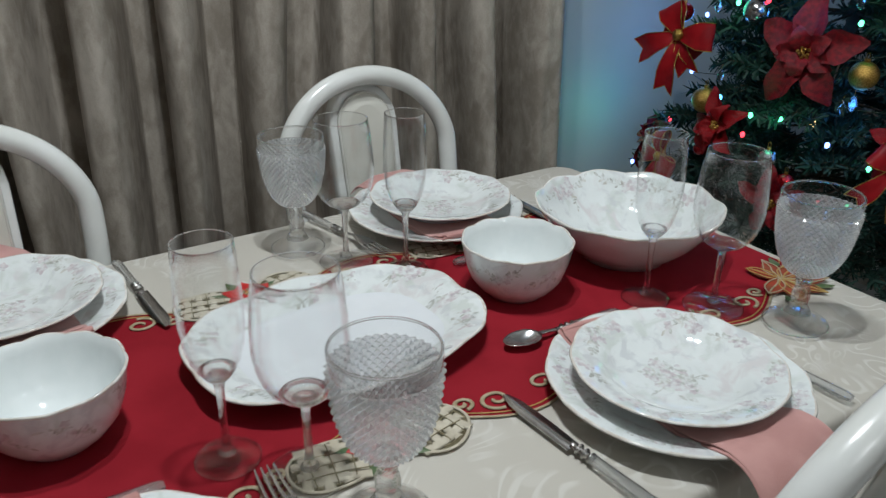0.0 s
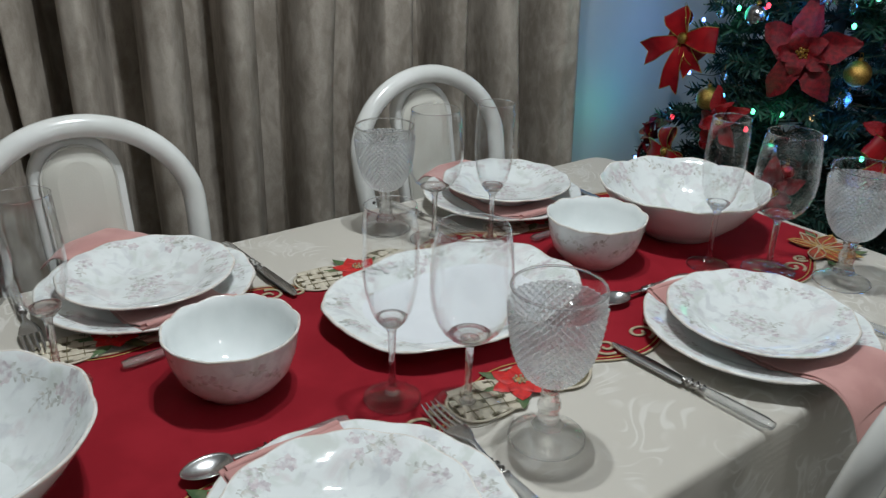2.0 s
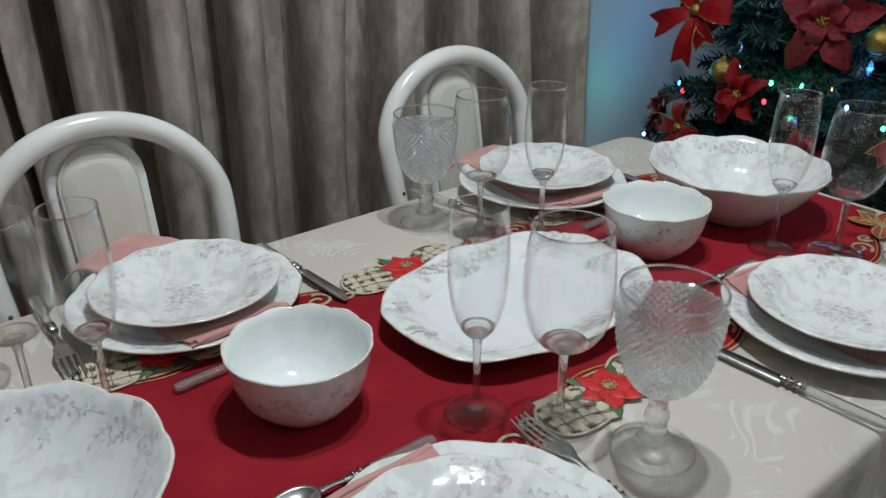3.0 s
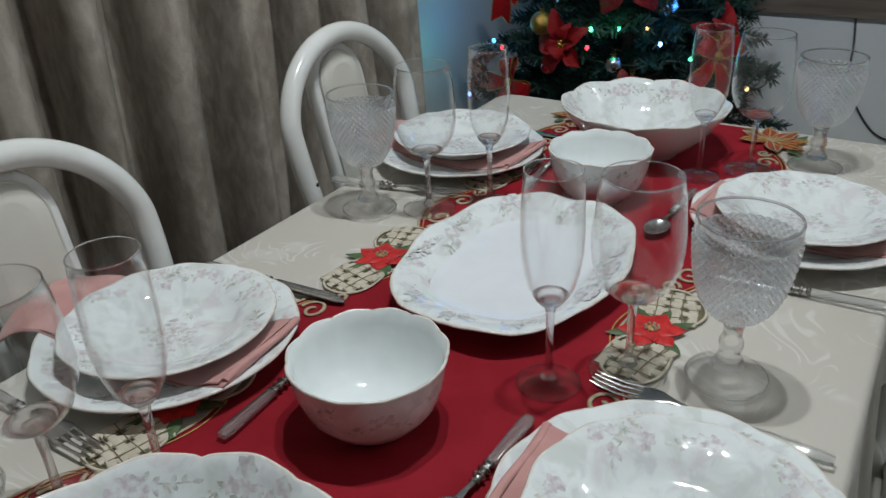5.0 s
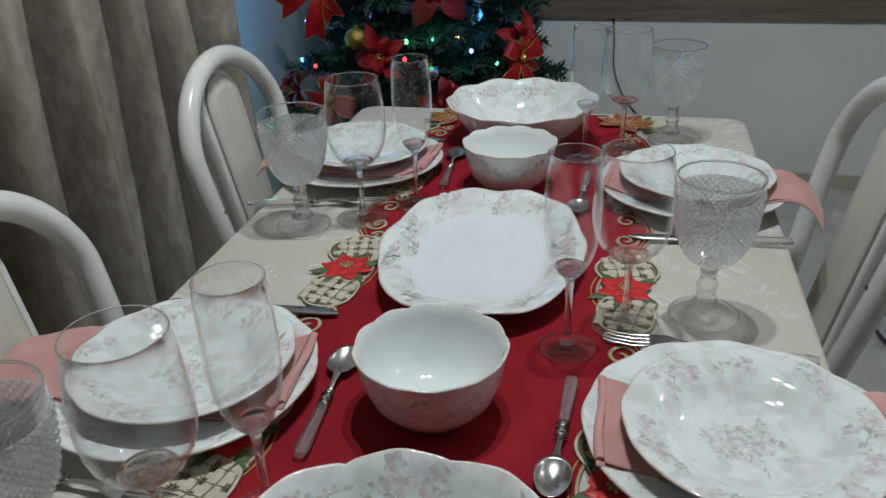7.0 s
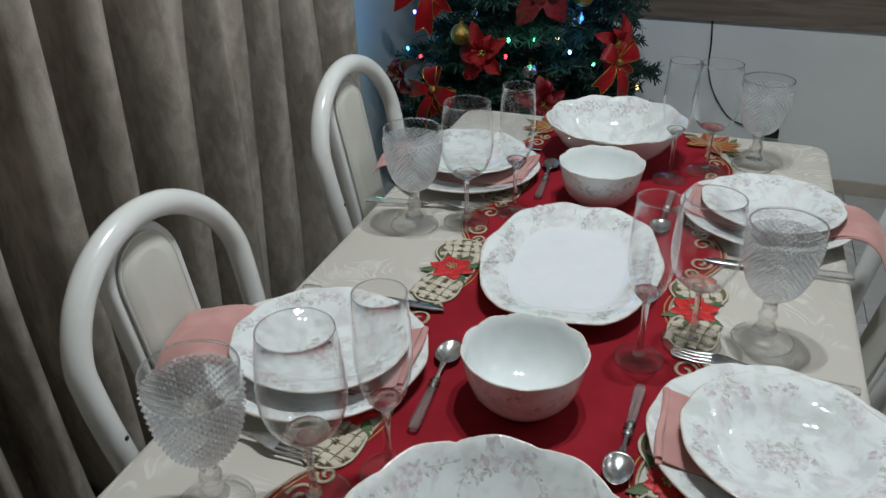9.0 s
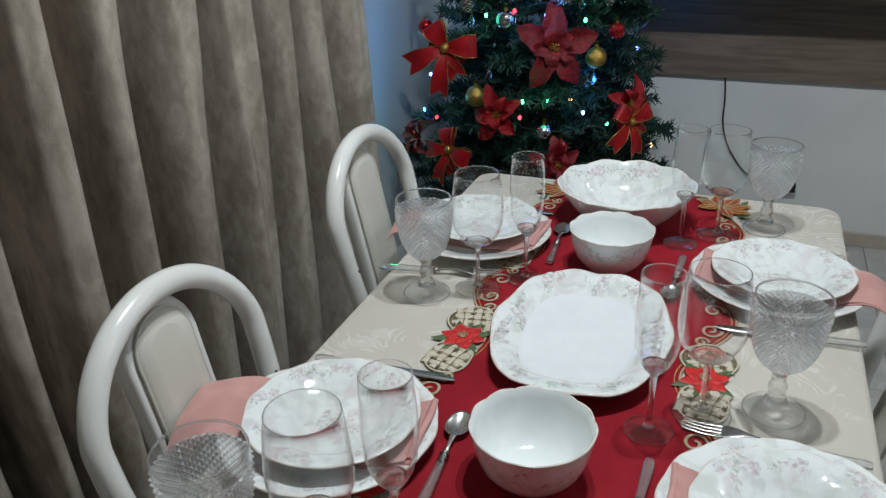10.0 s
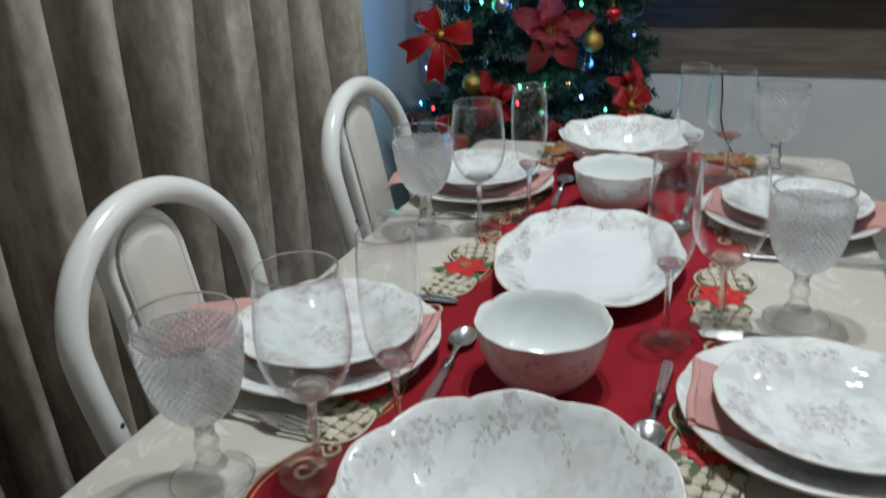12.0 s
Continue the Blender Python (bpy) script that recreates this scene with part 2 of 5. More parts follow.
MAT["tile"] = tile_mat()
MAT["grout"] = mottled("grout", (0.30, 0.29, 0.27), (0.24, 0.23, 0.21), 30.0, 0.85)
MAT["needle"] = mottled("needle", (0.010, 0.036, 0.027), (0.022, 0.062, 0.046), 30.0, 0.6, Specular_IOR_Level=0.3)
MAT["bark"] = mottled("bark", (0.05, 0.035, 0.022), (0.09, 0.065, 0.04), 40.0, 0.8, 0.5)
MAT["red_ribbon"] = mottled("red_ribbon", (0.35, 0.006, 0.010), (0.23, 0.003, 0.007), 22.0, 0.45, 0.2, 500.0, Specular_IOR_Level=0.3)
MAT["red_velvet"] = mottled("red_velvet", (0.25, 0.005, 0.012), (0.11, 0.002, 0.006), 90.0, 0.42, 0.8, 700.0, Specular_IOR_Level=0.4)
MAT["red_glitter"] = mottled("red_glitter", (0.38, 0.006, 0.011), (0.20, 0.003, 0.006), 300.0, 0.36, 0.9, 900.0, Specular_IOR_Level=0.35)
MAT["gold"] = mottled("gold_glitter", (0.62, 0.40, 0.12), (0.38, 0.22, 0.05), 300.0, 0.28, 0.9, 500.0, 1.0)
MAT["red_ball"] = mottled("red_ball", (0.46, 0.010, 0.018), (0.38, 0.008, 0.014), 20.0, 0.12, metal=0.7, Coat_Weight=0.6)
MAT["silver_ball"] = mottled("silver_ball", (0.62, 0.62, 0.63), (0.42, 0.42, 0.44), 90.0, 0.15, 0.5, 120.0, 1.0)
MAT["clear_ball"] = clear("clear_ball", (0.92, 0.93, 0.95), 2.2)
MAT["frosted_cone"] = mottled("frosted_cone", (0.10, 0.075, 0.055), (0.42, 0.42, 0.43), 120.0, 0.6, 0.4, 500.0)
MAT["crystal"] = thick("crystal", (0.97, 0.98, 1.0), 0.0, 0.2)
MAT["wire"] = mottled("green_wire", (0.012, 0.03, 0.016), (0.02, 0.04, 0.02), 60.0, 0.45)
MAT["shoe_white"] = mottled("shoe_white", (0.66, 0.67, 0.70), (0.58, 0.59, 0.62), 25.0, 0.5, 0.2, 300.0)
MAT["navy"] = mottled("navy_trim", (0.02, 0.022, 0.04), (0.035, 0.037, 0.06), 60.0, 0.5)
MAT["blue_glass"] = mottled("blue_glass", (0.03, 0.06, 0.32), (0.015, 0.03, 0.18), 40.0, 0.12, Coat_Weight=0.5)


def glow(name, colour, strength):
    m = Mat(name, colour, 0.3)
    m.p.inputs["Emission Color"].default_value = (*colour, 1)
    m.p.inputs["Emission Strength"].default_value = strength
    return m.m


GLOW = {
    "off": mottled("bulb_unlit", (0.12, 0.13, 0.14), (0.08, 0.09, 0.10), 60.0, 0.15),
    "green": glow("bulb_green", (0.10, 1.0, 0.42), 5.0),
    "blue": glow("bulb_blue", (0.16, 0.28, 1.0), 7.0),
    "cyan": glow("bulb_cyan", (0.10, 0.50, 1.0), 5.0),
    "red": glow("bulb_red", (1.0, 0.05, 0.08), 3.0),
    "warm": glow("bulb_warm", (1.0, 0.55, 0.2), 4.0),
}


# ---- building helpers ----
class Geo:
    """Collects grids, tubes and boxes into one mesh."""

    def __init__(self):
        self.v, self.f, self.m, self.s = [], [], [], []

    def grid(self, rows, close_u=False, close_v=False, mat=0, smooth=True, flip=False):
        rows = [list(r) for r in rows]
        nu, nv, base = len(rows), len(rows[0]), len(self.v)
        for r in rows:
            self.v.extend(tuple(p) for p in r)
        for i in range(nu if close_u else nu - 1):
            for j in range(nv if close_v else nv - 1):
                a, b = base + i * nv + j, base + i * nv + (j + 1) % nv
                k = (i + 1) % nu
                c, d = base + k * nv + (j + 1) % nv, base + k * nv + j
                self.f.append((a, d, c, b) if flip else (a, b, c, d))
                self.m.append(mat[i] if isinstance(mat, (list, tuple)) else mat)
                self.s.append(smooth)
        return self

    def cap(self, ring, mat=0, flip=False):
        base = len(self.v)
        self.v.extend(tuple(p) for p in ring)
        ids = list(range(base, base + len(ring)))
        self.f.append(tuple(ids[::-1] if flip else ids))
        self.m.append(mat)
        self.s.append(False)
        return self

    def lathe(self, profile, n=64, mod=None, mat=0, at=(0, 0, 0)):
        rows = []
        for i, (r, z) in enumerate(profile):
            ring = []
            for j in range(n):
                a = 2 * math.pi * j / n
                rr, zz = mod(max(r, 1e-5), z, a, i) if mod else (max(r, 1e-5), z)
                ring.append((at[0] + rr * math.cos(a), at[1] + rr * math.sin(a), at[2] + zz))
            rows.append(ring)
        return self.grid(rows, False, True, mat)

    def loft(self, rings, mat=0, ends=True):
        self.grid(rings, False, True, mat)
        if ends:
            self.cap(rings[0], mat if not isinstance(mat, (list, tuple)) else mat[0], True)
            self.cap(rings[-1], mat if not isinstance(mat, (list, tuple)) else mat[-1])
        return self

    def tube(self, pts, radius, n=10, mat=0, close=False, flat=1.0):
        pts = [Vector(p) for p in pts]
        rad = radius if isinstance(radius, (list, tuple)) else [radius] * len(pts)
        up, rings = None, []
        for i, p in enumerate(pts):
            if close:
                t = pts[(i + 1) % len(pts)] - pts[i - 1]
            else:
                t = pts[min(i + 1, len(pts) - 1)] - pts[max(i - 1, 0)]
            t.normalize()
            if up is None:
                up = Vector((0, 0, 1)) if abs(t.z) < 0.9 else Vector((1, 0, 0))
            up = (up - t * up.dot(t)).normalized()
            side = t.cross(up)
            rings.append([p + (side * math.cos(a) + up * math.sin(a) * flat) * rad[i] for a in (2 * math.pi * k / n for k in range(n))])
        if close:
            return self.grid(rings, True, True, mat)
        return self.loft(rings, mat)

    def ball(self, c, r, n=12, mat=0, sq=(1, 1, 1)):
        rows = []
        for i in range(n // 2 + 1):
            t = math.pi * i / (n // 2)
            rows.append([(c[0] + r * sq[0] * max(math.sin(t), 1e-4) * math.cos(a), c[1] + r * sq[1] * max(math.sin(t), 1e-4) * math.sin(a), c[2] - r * sq[2] * math.cos(t))
                         for a in (2 * math.pi * j / n for j in range(n))])
        return self.grid(rows, False, True, mat)

    def box(self, lo, hi, bevel=0.0, mat=0):
        bm = bmesh.new()
        bmesh.ops.create_cube(bm, size=1.0)
        for v in bm.verts:
            v.co = Vector([lo[k] + (hi[k] - lo[k]) * (v.co[k] + 0.5) for k in range(3)])
        if bevel:
            bmesh.ops.bevel(bm, geom=bm.edges[:], offset=bevel, segments=2, affect="EDGES", profile=0.5)
        bm.verts.index_update()
        base = len(self.v)
        self.v.extend(tuple(v.co) for v in bm.verts)
        for f in bm.faces:
            self.f.append(tuple(base + v.index for v in f.verts))
            self.m.append(mat)
            self.s.append(False)
        bm.free()
        return self

    def mesh(self, name, mats):
        me = bpy.data.meshes.new(name)
        me.from_pydata(self.v, [], self.f)
        for m in mats if isinstance(mats, (list, tuple)) else [mats]:
            me.materials.append(m)
        me.polygons.foreach_set("material_index", self.m)
        me.polygons.foreach_set("use_smooth", self.s)
        me.update()
        bm = bmesh.new()
        bm.from_mesh(me)
        bmesh.ops.recalc_face_normals(bm, faces=bm.faces[:])
        bm.to_mesh(me)
        bm.free()
        return me


def part(name, geo, mats, parent=None, label=""):
    me = geo.mesh(name, mats) if isinstance(geo, Geo) else geo
    ob = new(name, me)
    if parent:
        ob.parent = parent
    return tagged(ob, label)


def thing(name, label, category, group="", at=None):
    ob = new(name)
    ob.empty_display_size = 0.05
    if at is not None:
        ob.matrix_basis = at
    return tagged(ob, label, category, group)


def single(name, geo, mats, label, category, group="", at=None, kind=""):
    ob = part(name, geo, mats)
    if at is not None:
        ob.matrix_basis = at
    return tagged(ob, label, category, group, kind)


def bend(pts, n=8):
    """A smooth line through the given points."""
    p = [Vector(q) for q in pts]
    p = [p[0] * 2 - p[1]] + p + [p[-1] * 2 - p[-2]]
    out = []
    for i in range(1, len(p) - 2):
        for k in range(n):
            t = k / n
            out.append(0.5 * (2 * p[i] + (p[i + 1] - p[i - 1]) * t + (2 * p[i - 1] - 5 * p[i] + 4 * p[i + 1] - p[i + 2]) * t * t
                              + (3 * p[i] - p[i - 1] - 3 * p[i + 1] + p[i + 2]) * t ** 3))
    out.append(p[-2])
    return out


def oval(c, w, t, n=12, power=2.6, axis="x"):
    """A rounded closed section of width w and thickness t about c, across the x axis (or the y axis)."""
    ring = []
    for k in range(n):
        a = 2 * math.pi * k / n
        ca, sa = math.cos(a), math.sin(a)
        u = math.copysign(abs(ca) ** (2 / power), ca) * w / 2
        v = math.copysign(abs(sa) ** (2 / power), sa) * t / 2
        ring.append((c[0], c[1] + u, c[2] + v) if axis == "x" else (c[0] + u, c[1], c[2] + v))
    return ring


TOP = 0.760

# ---- room ----
LEFT, FAR, RIGHT, BACK, HIGH = -1.065, 2.262, 2.7, -2.9, 2.6


def structure(name, geo, mats, label, category):
    return single(name, geo, mats, label, category, kind="structure")


structure("wall_west", Geo().box((LEFT - 0.15, BACK - 0.15, 0), (LEFT, FAR, HIGH)), MAT["wall_dimmed"], "plain blue-grey wall behind the curtain, dim light in its colour", "wall")
structure("wall_north", Geo().box((LEFT - 0.15, FAR, 0), (RIGHT, FAR + 0.15, HIGH)), MAT["wall"], "plain pale painted wall behind the tree", "wall")
# unseen walls, kept dark so less bounced light fills the curtain folds
structure("wall_east", Geo().box((RIGHT, BACK, 0), (RIGHT + 0.15, FAR + 0.15, HIGH)), MAT["wall_low_bounce"], "unseen side wall, dark taupe to cut bounced light", "wall")
structure("wall_south", Geo().box((LEFT, BACK - 0.15, 0), (RIGHT + 0.15, BACK, HIGH)), MAT["wall_low_bounce"], "unseen back wall, dark taupe to cut bounced light", "wall")
structure("ceiling", Geo().box((LEFT - 0.15, BACK - 0.15, HIGH), (RIGHT + 0.15, FAR + 0.15, HIGH + 0.12)), MAT["ceiling"], "plain white painted ceiling", "ceiling")
floor = structure("floor", Geo().box((LEFT - 0.15, BACK - 0.15, -0.12), (RIGHT + 0.15, FAR + 0.15, -0.006)), MAT["grout"], "pale grey polished tile floor", "floor")
structure("baseboard", Geo().box((LEFT + 0.002, FAR - 0.012, 0), (RIGHT - 0.002, FAR + 0.001, 0.055), 0.002), MAT["baseboard"], "low beige tile baseboard along the wall", "baseboard")


# curtain: full-height folds along the window wall
def fold_depth(y, valleys):
    """Height of a pleat, 0 in the valley to 1 on the rounded ridge, and its width."""
    for a, b in zip(valleys, valleys[1:]):
        if a <= y <= b:
            t = (y - a) / (b - a)
            s = min(1.0, abs(2 * t - 1) / 0.60)
            return (1 - s ** 3.5) ** 0.55, (b - a)
    return 0.0, 0.15


def build_curtain():
    rng = random.Random(4)
    valleys, y = [-0.30], -0.30
    while y > -2.8:
        y -= rng.uniform(0.10, 0.16)
        valleys.insert(0, y)
    valleys += [-0.22, -0.10, 0.065, 0.21, 0.375, 0.575, 0.75, 0.92, 1.155]
    g, rows = Geo(), []
    ys = np.linspace(valleys[0], 1.155, 1300)
    zs = np.linspace(0.015, 2.52, 34)
    for z in zs:
        row = []
        for yy in ys:
            edge = min(1, (1.155 - yy) * 8)
            d, w = fold_depth(yy + (0.020 * math.sin(z * 2.1 + yy * 5) + 0.006 * math.sin(z * 5.3 + yy * 11)) * edge, valleys)
            amp = min(0.232, 1.6 * w + 0.01) * (0.9 + 0.2 * noise.noise((yy * 7, z * 0.6, 8.0)))
            side = 0.030 * d * d * noise.noise((yy * 24, z * 0.7, 5.0))
            x = -1.052 + amp * d + side + 0.004 * noise.noise((yy * 30, z * 4, 1.0))
            row.append((x, yy + (0.008 + 0.062 * (1 - d)) * edge, z))
        rows.append(row)
    g.grid(rows)
    c = thing("curtain", "long taupe velvet curtain hanging in deep folds", "curtain")
    drape = part("drape", g, MAT["curtain"], c)
    cloth = drape.modifiers.new("cloth", "SOLIDIFY")
    cloth.thickness, cloth.offset = 0.0015, -1.0
    part("hem", Geo().grid([[(p[0] + 0.003, p[1], z) for p in rows[0]] for z in (0.012, 0.06)]), MAT["curtain"], c)
    part("curtain_rail", Geo().tube([(-0.97, -2.85, 2.54), (-0.97, 1.17, 2.54)], 0.014, 12), MAT["white_lacquer"], c, "white round curtain rail")

build_curtain()


# wall unit: wooden panel with an open box shelf
def build_wall_unit():
    u = thing("wall_unit", "dark taupe wooden wall panel with open box shelf", "wall unit")
    x0, x1 = -0.250, 1.30
    part("panel", Geo().box((x0, FAR - 0.022, 0.633), (x1, FAR - 0.001, 2.05), 0.002), MAT["wood"], u)
    y0, y1 = FAR - 0.24, FAR - 0.022
    part("bottom_board", Geo().box((x0, y0, 0.962), (x1, y1, 0.996), 0.0015), MAT["wood"], u)
    part("top_board", Geo().box((x0, y0, 1.147), (x1, y1, 1.178), 0.0015), MAT["wood"], u)
    part("side_board", Geo().box((x0, y0, 0.9965), (x0 + 0.026, y1, 1.1465), 0.0015), MAT["wood"], u)
    part("side_board", Geo().box((x1 - 0.026, y0, 0.9965), (x1, y1, 1.1465), 0.0015), MAT["wood"], u)
    part("divider", Geo().box((0.302, y0, 0.9965), (0.324, y1, 1.1465), 0.0015), MAT["wood"], u)
    part("back_board", Geo().box((x0 + 0.0265, y1 - 0.006, 0.9965), (x1 - 0.0265, y1 - 0.0005, 1.1465)), MAT["umber"], u, "dark brown recessed back")


build_wall_unit()


# ---- tables and chairs ----
TX0, TX1, TY0, TY1 = -0.374, 0.367, -0.70, 0.688


def outline(n, grow=0.0, corner=0.035):
    """Points round the table's rounded outline, evenly along it."""
    x0, x1, y0, y1, r = TX0 - grow, TX1 + grow, TY0 - grow, TY1 + grow, corner + grow
    pts = []
    for cx, cy, a0 in ((x1 - r, y1 - r, 0), (x0 + r, y1 - r, 90), (x0 + r, y0 + r, 180), (x1 - r, y0 + r, 270)):
        pts += [(cx + r * math.cos(radians(a0 + k * 15)), cy + r * math.sin(radians(a0 + k * 15))) for k in range(7)]
    pts.append(pts[0])
    seg = [math.dist(a, b) for a, b in zip(pts, pts[1:])]
    total, out, i, done = sum(seg), [], 0, 0.0
    for k in range(n):
        want = total * k / n
        while done + seg[i] < want:
            done += seg[i]
            i += 1
        t = (want - done) / max(seg[i], 1e-9)
        out.append((pts[i][0] + (pts[i + 1][0] - pts[i][0]) * t, pts[i][1] + (pts[i + 1][1] - pts[i][1]) * t))
    return out


def build_table():
    t = thing("dining_table", "rectangular pale wooden dining table under a cloth", "table")
    part("tabletop", Geo().box((TX0 + 0.012, TY0 + 0.012, 0.72), (TX1 - 0.012, TY1 - 0.012, 0.755), 0.006), MAT["table_wood"], t)
    for x in (TX0 + 0.07, TX1 - 0.07):
        for y in (TY0 + 0.08, TY1 - 0.08):
            part("leg", Geo().loft([[(x + p[1], y + p[2], z) for p in oval((0, 0, 0), w, w, 16, 5.0)] for z, w in ((0.0, 0.05), (0.35, 0.058), (0.719, 0.066))]), MAT["table_wood"], t)


def build_cloth():
    n = 420
    g, rows = Geo(), []
    edge = outline(n)
    cx, cy = (TX0 + TX1) / 2, (TY0 + TY1) / 2
    for s in (0.0005, 0.2, 0.4, 0.6, 0.8, 0.94):
        rows.append([(cx + (x - cx) * s, cy + (y - cy) * s, TOP) for x, y in edge])
    rows.append([(x, y, TOP) for x, y in outline(n, -0.006, 0.035)])
    for grow, dz in ((-0.002, 0.0007), (0.001, 0.003), (0.003, 0.008)):
        rows.append([(x, y, TOP - dz) for x, y in outline(n, grow)])
    for k in range(1, 11):
        d = k / 10
        ring = []
        for j, (x, y) in enumerate(outline(n, 0.004)):
            a = j / n * 2 * math.pi
            wave = 0.5 + 0.5 * math.sin(a * 17 + 1.3 * math.sin(a * 5))
            wave *= 0.6 + 0.4 * math.sin(a * 7 + 2)
            out = d ** 1.2 * (0.012 + 0.034 * wave)
            corner = max(0.0, 1 - min(abs(x - TX0), abs(x - TX1)) / 0.08) * max(0.0, 1 - min(abs(y - TY0), abs(y - TY1)) / 0.08)
            out += 0.05 * d * corner
            nx = 1 if abs(x - TX1) < 0.02 else (-1 if abs(x - TX0) < 0.02 else 0)
            ny = 1 if abs(y - TY1) < 0.02 else (-1 if abs(y - TY0) < 0.02 else 0)
            ring.append((x + nx * out, y + ny * out, TOP - 0.01 - d * 0.27))
        rows.append(ring)
    g.grid(rows, False, True)
    single("tablecloth", g, MAT["damask"], "ivory damask tablecloth with woven scrolls, hanging over table", "tablecloth")


build_table()
build_cloth()


def build_chair():
    """A chair whose back stands over the origin and whose seat reaches towards +x. Back apex at z = 0.95."""
    c = thing("dining_chair", "white lacquered bentwood chair with cream padded back", "chair", "chairs round the table")
    lean = 0.20

    def back(y, z, dx=0.0):
        return (-(z - 0.45) * lean + dx, y, z)

    half = ((0.0, 0.112), (0.45, 0.114), (0.55, 0.127), (0.65, 0.142), (0.74, 0.152), (0.80, 0.155))
    right = [back(w, z, 0.010) if z >= 0.45 else (-0.03 * (1 - z / 0.45), w, z) for z, w in half]
    arc = [back(0.157 * math.cos(radians(a)), 0.80 + 0.141 * math.sin(radians(a)), 0.010) for a in range(12, 169, 12)]
    left = [(p[0], -p[1], p[2]) for p in reversed(right)]
    part("back_frame", Geo().tube(bend(right + arc + left, 4), 0.0165, 14), MAT["white_lacquer"], c)
    # padded panel in a rounded frame
    top, low, w = 0.926, 0.44, 0.064

    def panel_ring(inset, dx):
        ring = []
        for a in range(0, 181, 15):
            ring.append(back((w - inset) * math.cos(radians(a)), top - w + (w - inset) * math.sin(radians(a)), dx))
        for k in range(1, 5):
            z = top - w - (top - w - low) * k / 5
            ring.append(back(-(w - inset) * (1 - 0.10 * k / 5), z, dx))
        for k in range(5):
            ring.append(back(-(w - inset) * 0.90 * (1 - k / 2), low + inset, dx)) if k else ring.append(back(-(w - inset) * 0.90, low + inset, dx))
        for k in range(4, 0, -1):
            z = top - w - (top - w - low) * k / 5
            ring.append(back((w - inset) * (1 - 0.10 * k / 5), z, dx))
        return ring

    frame_rings = [panel_ring(0.013, -0.005), panel_ring(0.002, -0.003), panel_ring(0.0, -0.009), panel_ring(0.0, -0.025), panel_ring(0.004, -0.030)]
    bp = part("back_panel", Geo().loft(frame_rings), MAT["white_lacquer"], c)
    pad = [panel_ring(0.0125, -0.0045), panel_ring(0.014, 0.000), panel_ring(0.020, 0.004), panel_ring(0.034, 0.0065)]
    part("cushion", Geo().loft(pad), MAT["cream_vinyl"], bp, "cream vinyl back cushion")
    part("piping", Geo().tube(panel_ring(0.0135, -0.0005), 0.0022, 6, close=True), MAT["table_wood"], bp)
    # seat
    rings = []
    for z, grow in ((0.405, -0.012), (0.412, 0.0), (0.440, 0.0), (0.455, -0.008), (0.463, -0.03), (0.466, -0.10)):
        rings.append([(0.20 + (0.205 + grow) * math.copysign(abs(math.cos(a)) ** 0.55, math.cos(a)), (0.200 + grow) * math.copysign(abs(math.sin(a)) ** 0.55, math.sin(a)) * (0.93 + 0.07 * math.cos(a)), z)
                      for a in (2 * math.pi * k / 40 for k in range(40))])
    part("seat", Geo().loft(rings), MAT["cream_vinyl"], c, "cream vinyl padded seat")
    rail = [(0.20 + 0.19 * math.copysign(abs(math.cos(a)) ** 0.55, math.cos(a)), 0.185 * math.copysign(abs(math.sin(a)) ** 0.55, math.sin(a)), 0.392) for a in (2 * math.pi * k / 40 for k in range(40))]
    part("seat_rail", Geo().tube(rail, 0.014, 10, close=True), MAT["white_lacquer"], c)
    for s in (-1, 1):
        part("leg", Geo().tube([(0.375, s * 0.165, 0.40), (0.38, s * 0.167, 0.2), (0.385, s * 0.17, 0.0)], [0.016, 0.015, 0.013], 12), MAT["white_lacquer"], c)
        part("screw", Geo().ball(back(s * 0.1495 - s * 0.002, 0.738, 0.0265), 0.0035, 8, sq=(0.5, 1, 1)), MAT["dark"], c)
    return c


chair = build_chair()
# apex of the back at x = -0.10 from the chair's origin
chair.matrix_basis = pose(-0.414, 0.337, 0, 0, 0, 0)
tagged(copy_thing(chair, pose(-0.389, -0.283, 0, 0, 0, 0)), "white lacquered bentwood chair with cream padded back")
tagged(copy_thing(chair, pose(0.412, 0.245, 0, 0, 0, 184)), "white lacquered bentwood chair with cream padded back")

# ---- table runner ----
RX, PERIOD = -0.008, 0.33


def half_width(y):
    return 0.140 + 0.066 * math.sin(math.pi * y / PERIOD) ** 2


def leaf_shape(g, base, ang, length, width, z, mat=0, lift=0.0012, n=7, fold=0.0):
    """A flat pointed leaf or petal, thick enough to catch the light."""
    ca, sa = math.cos(ang), math.sin(ang)
    rows = []
    for i in range(n):
        t = i / (n - 1)
        w = width * (math.sin(math.pi * min(1, t ** 0.8 * 0.98 + 0.02)) ** 0.8) / 2
        row = []
        for j, s in enumerate((-1, -0.5, 0, 0.5, 1)):
            u, v = t * length, s * w
            row.append((base[0] + u * ca - v * sa, base[1] + u * sa + v * ca, z + lift * (1 - s * s) + 0.0004 + fold * math.sin(math.pi * t)))
        rows.append(row)
    g.grid(rows, mat=mat)
    return g


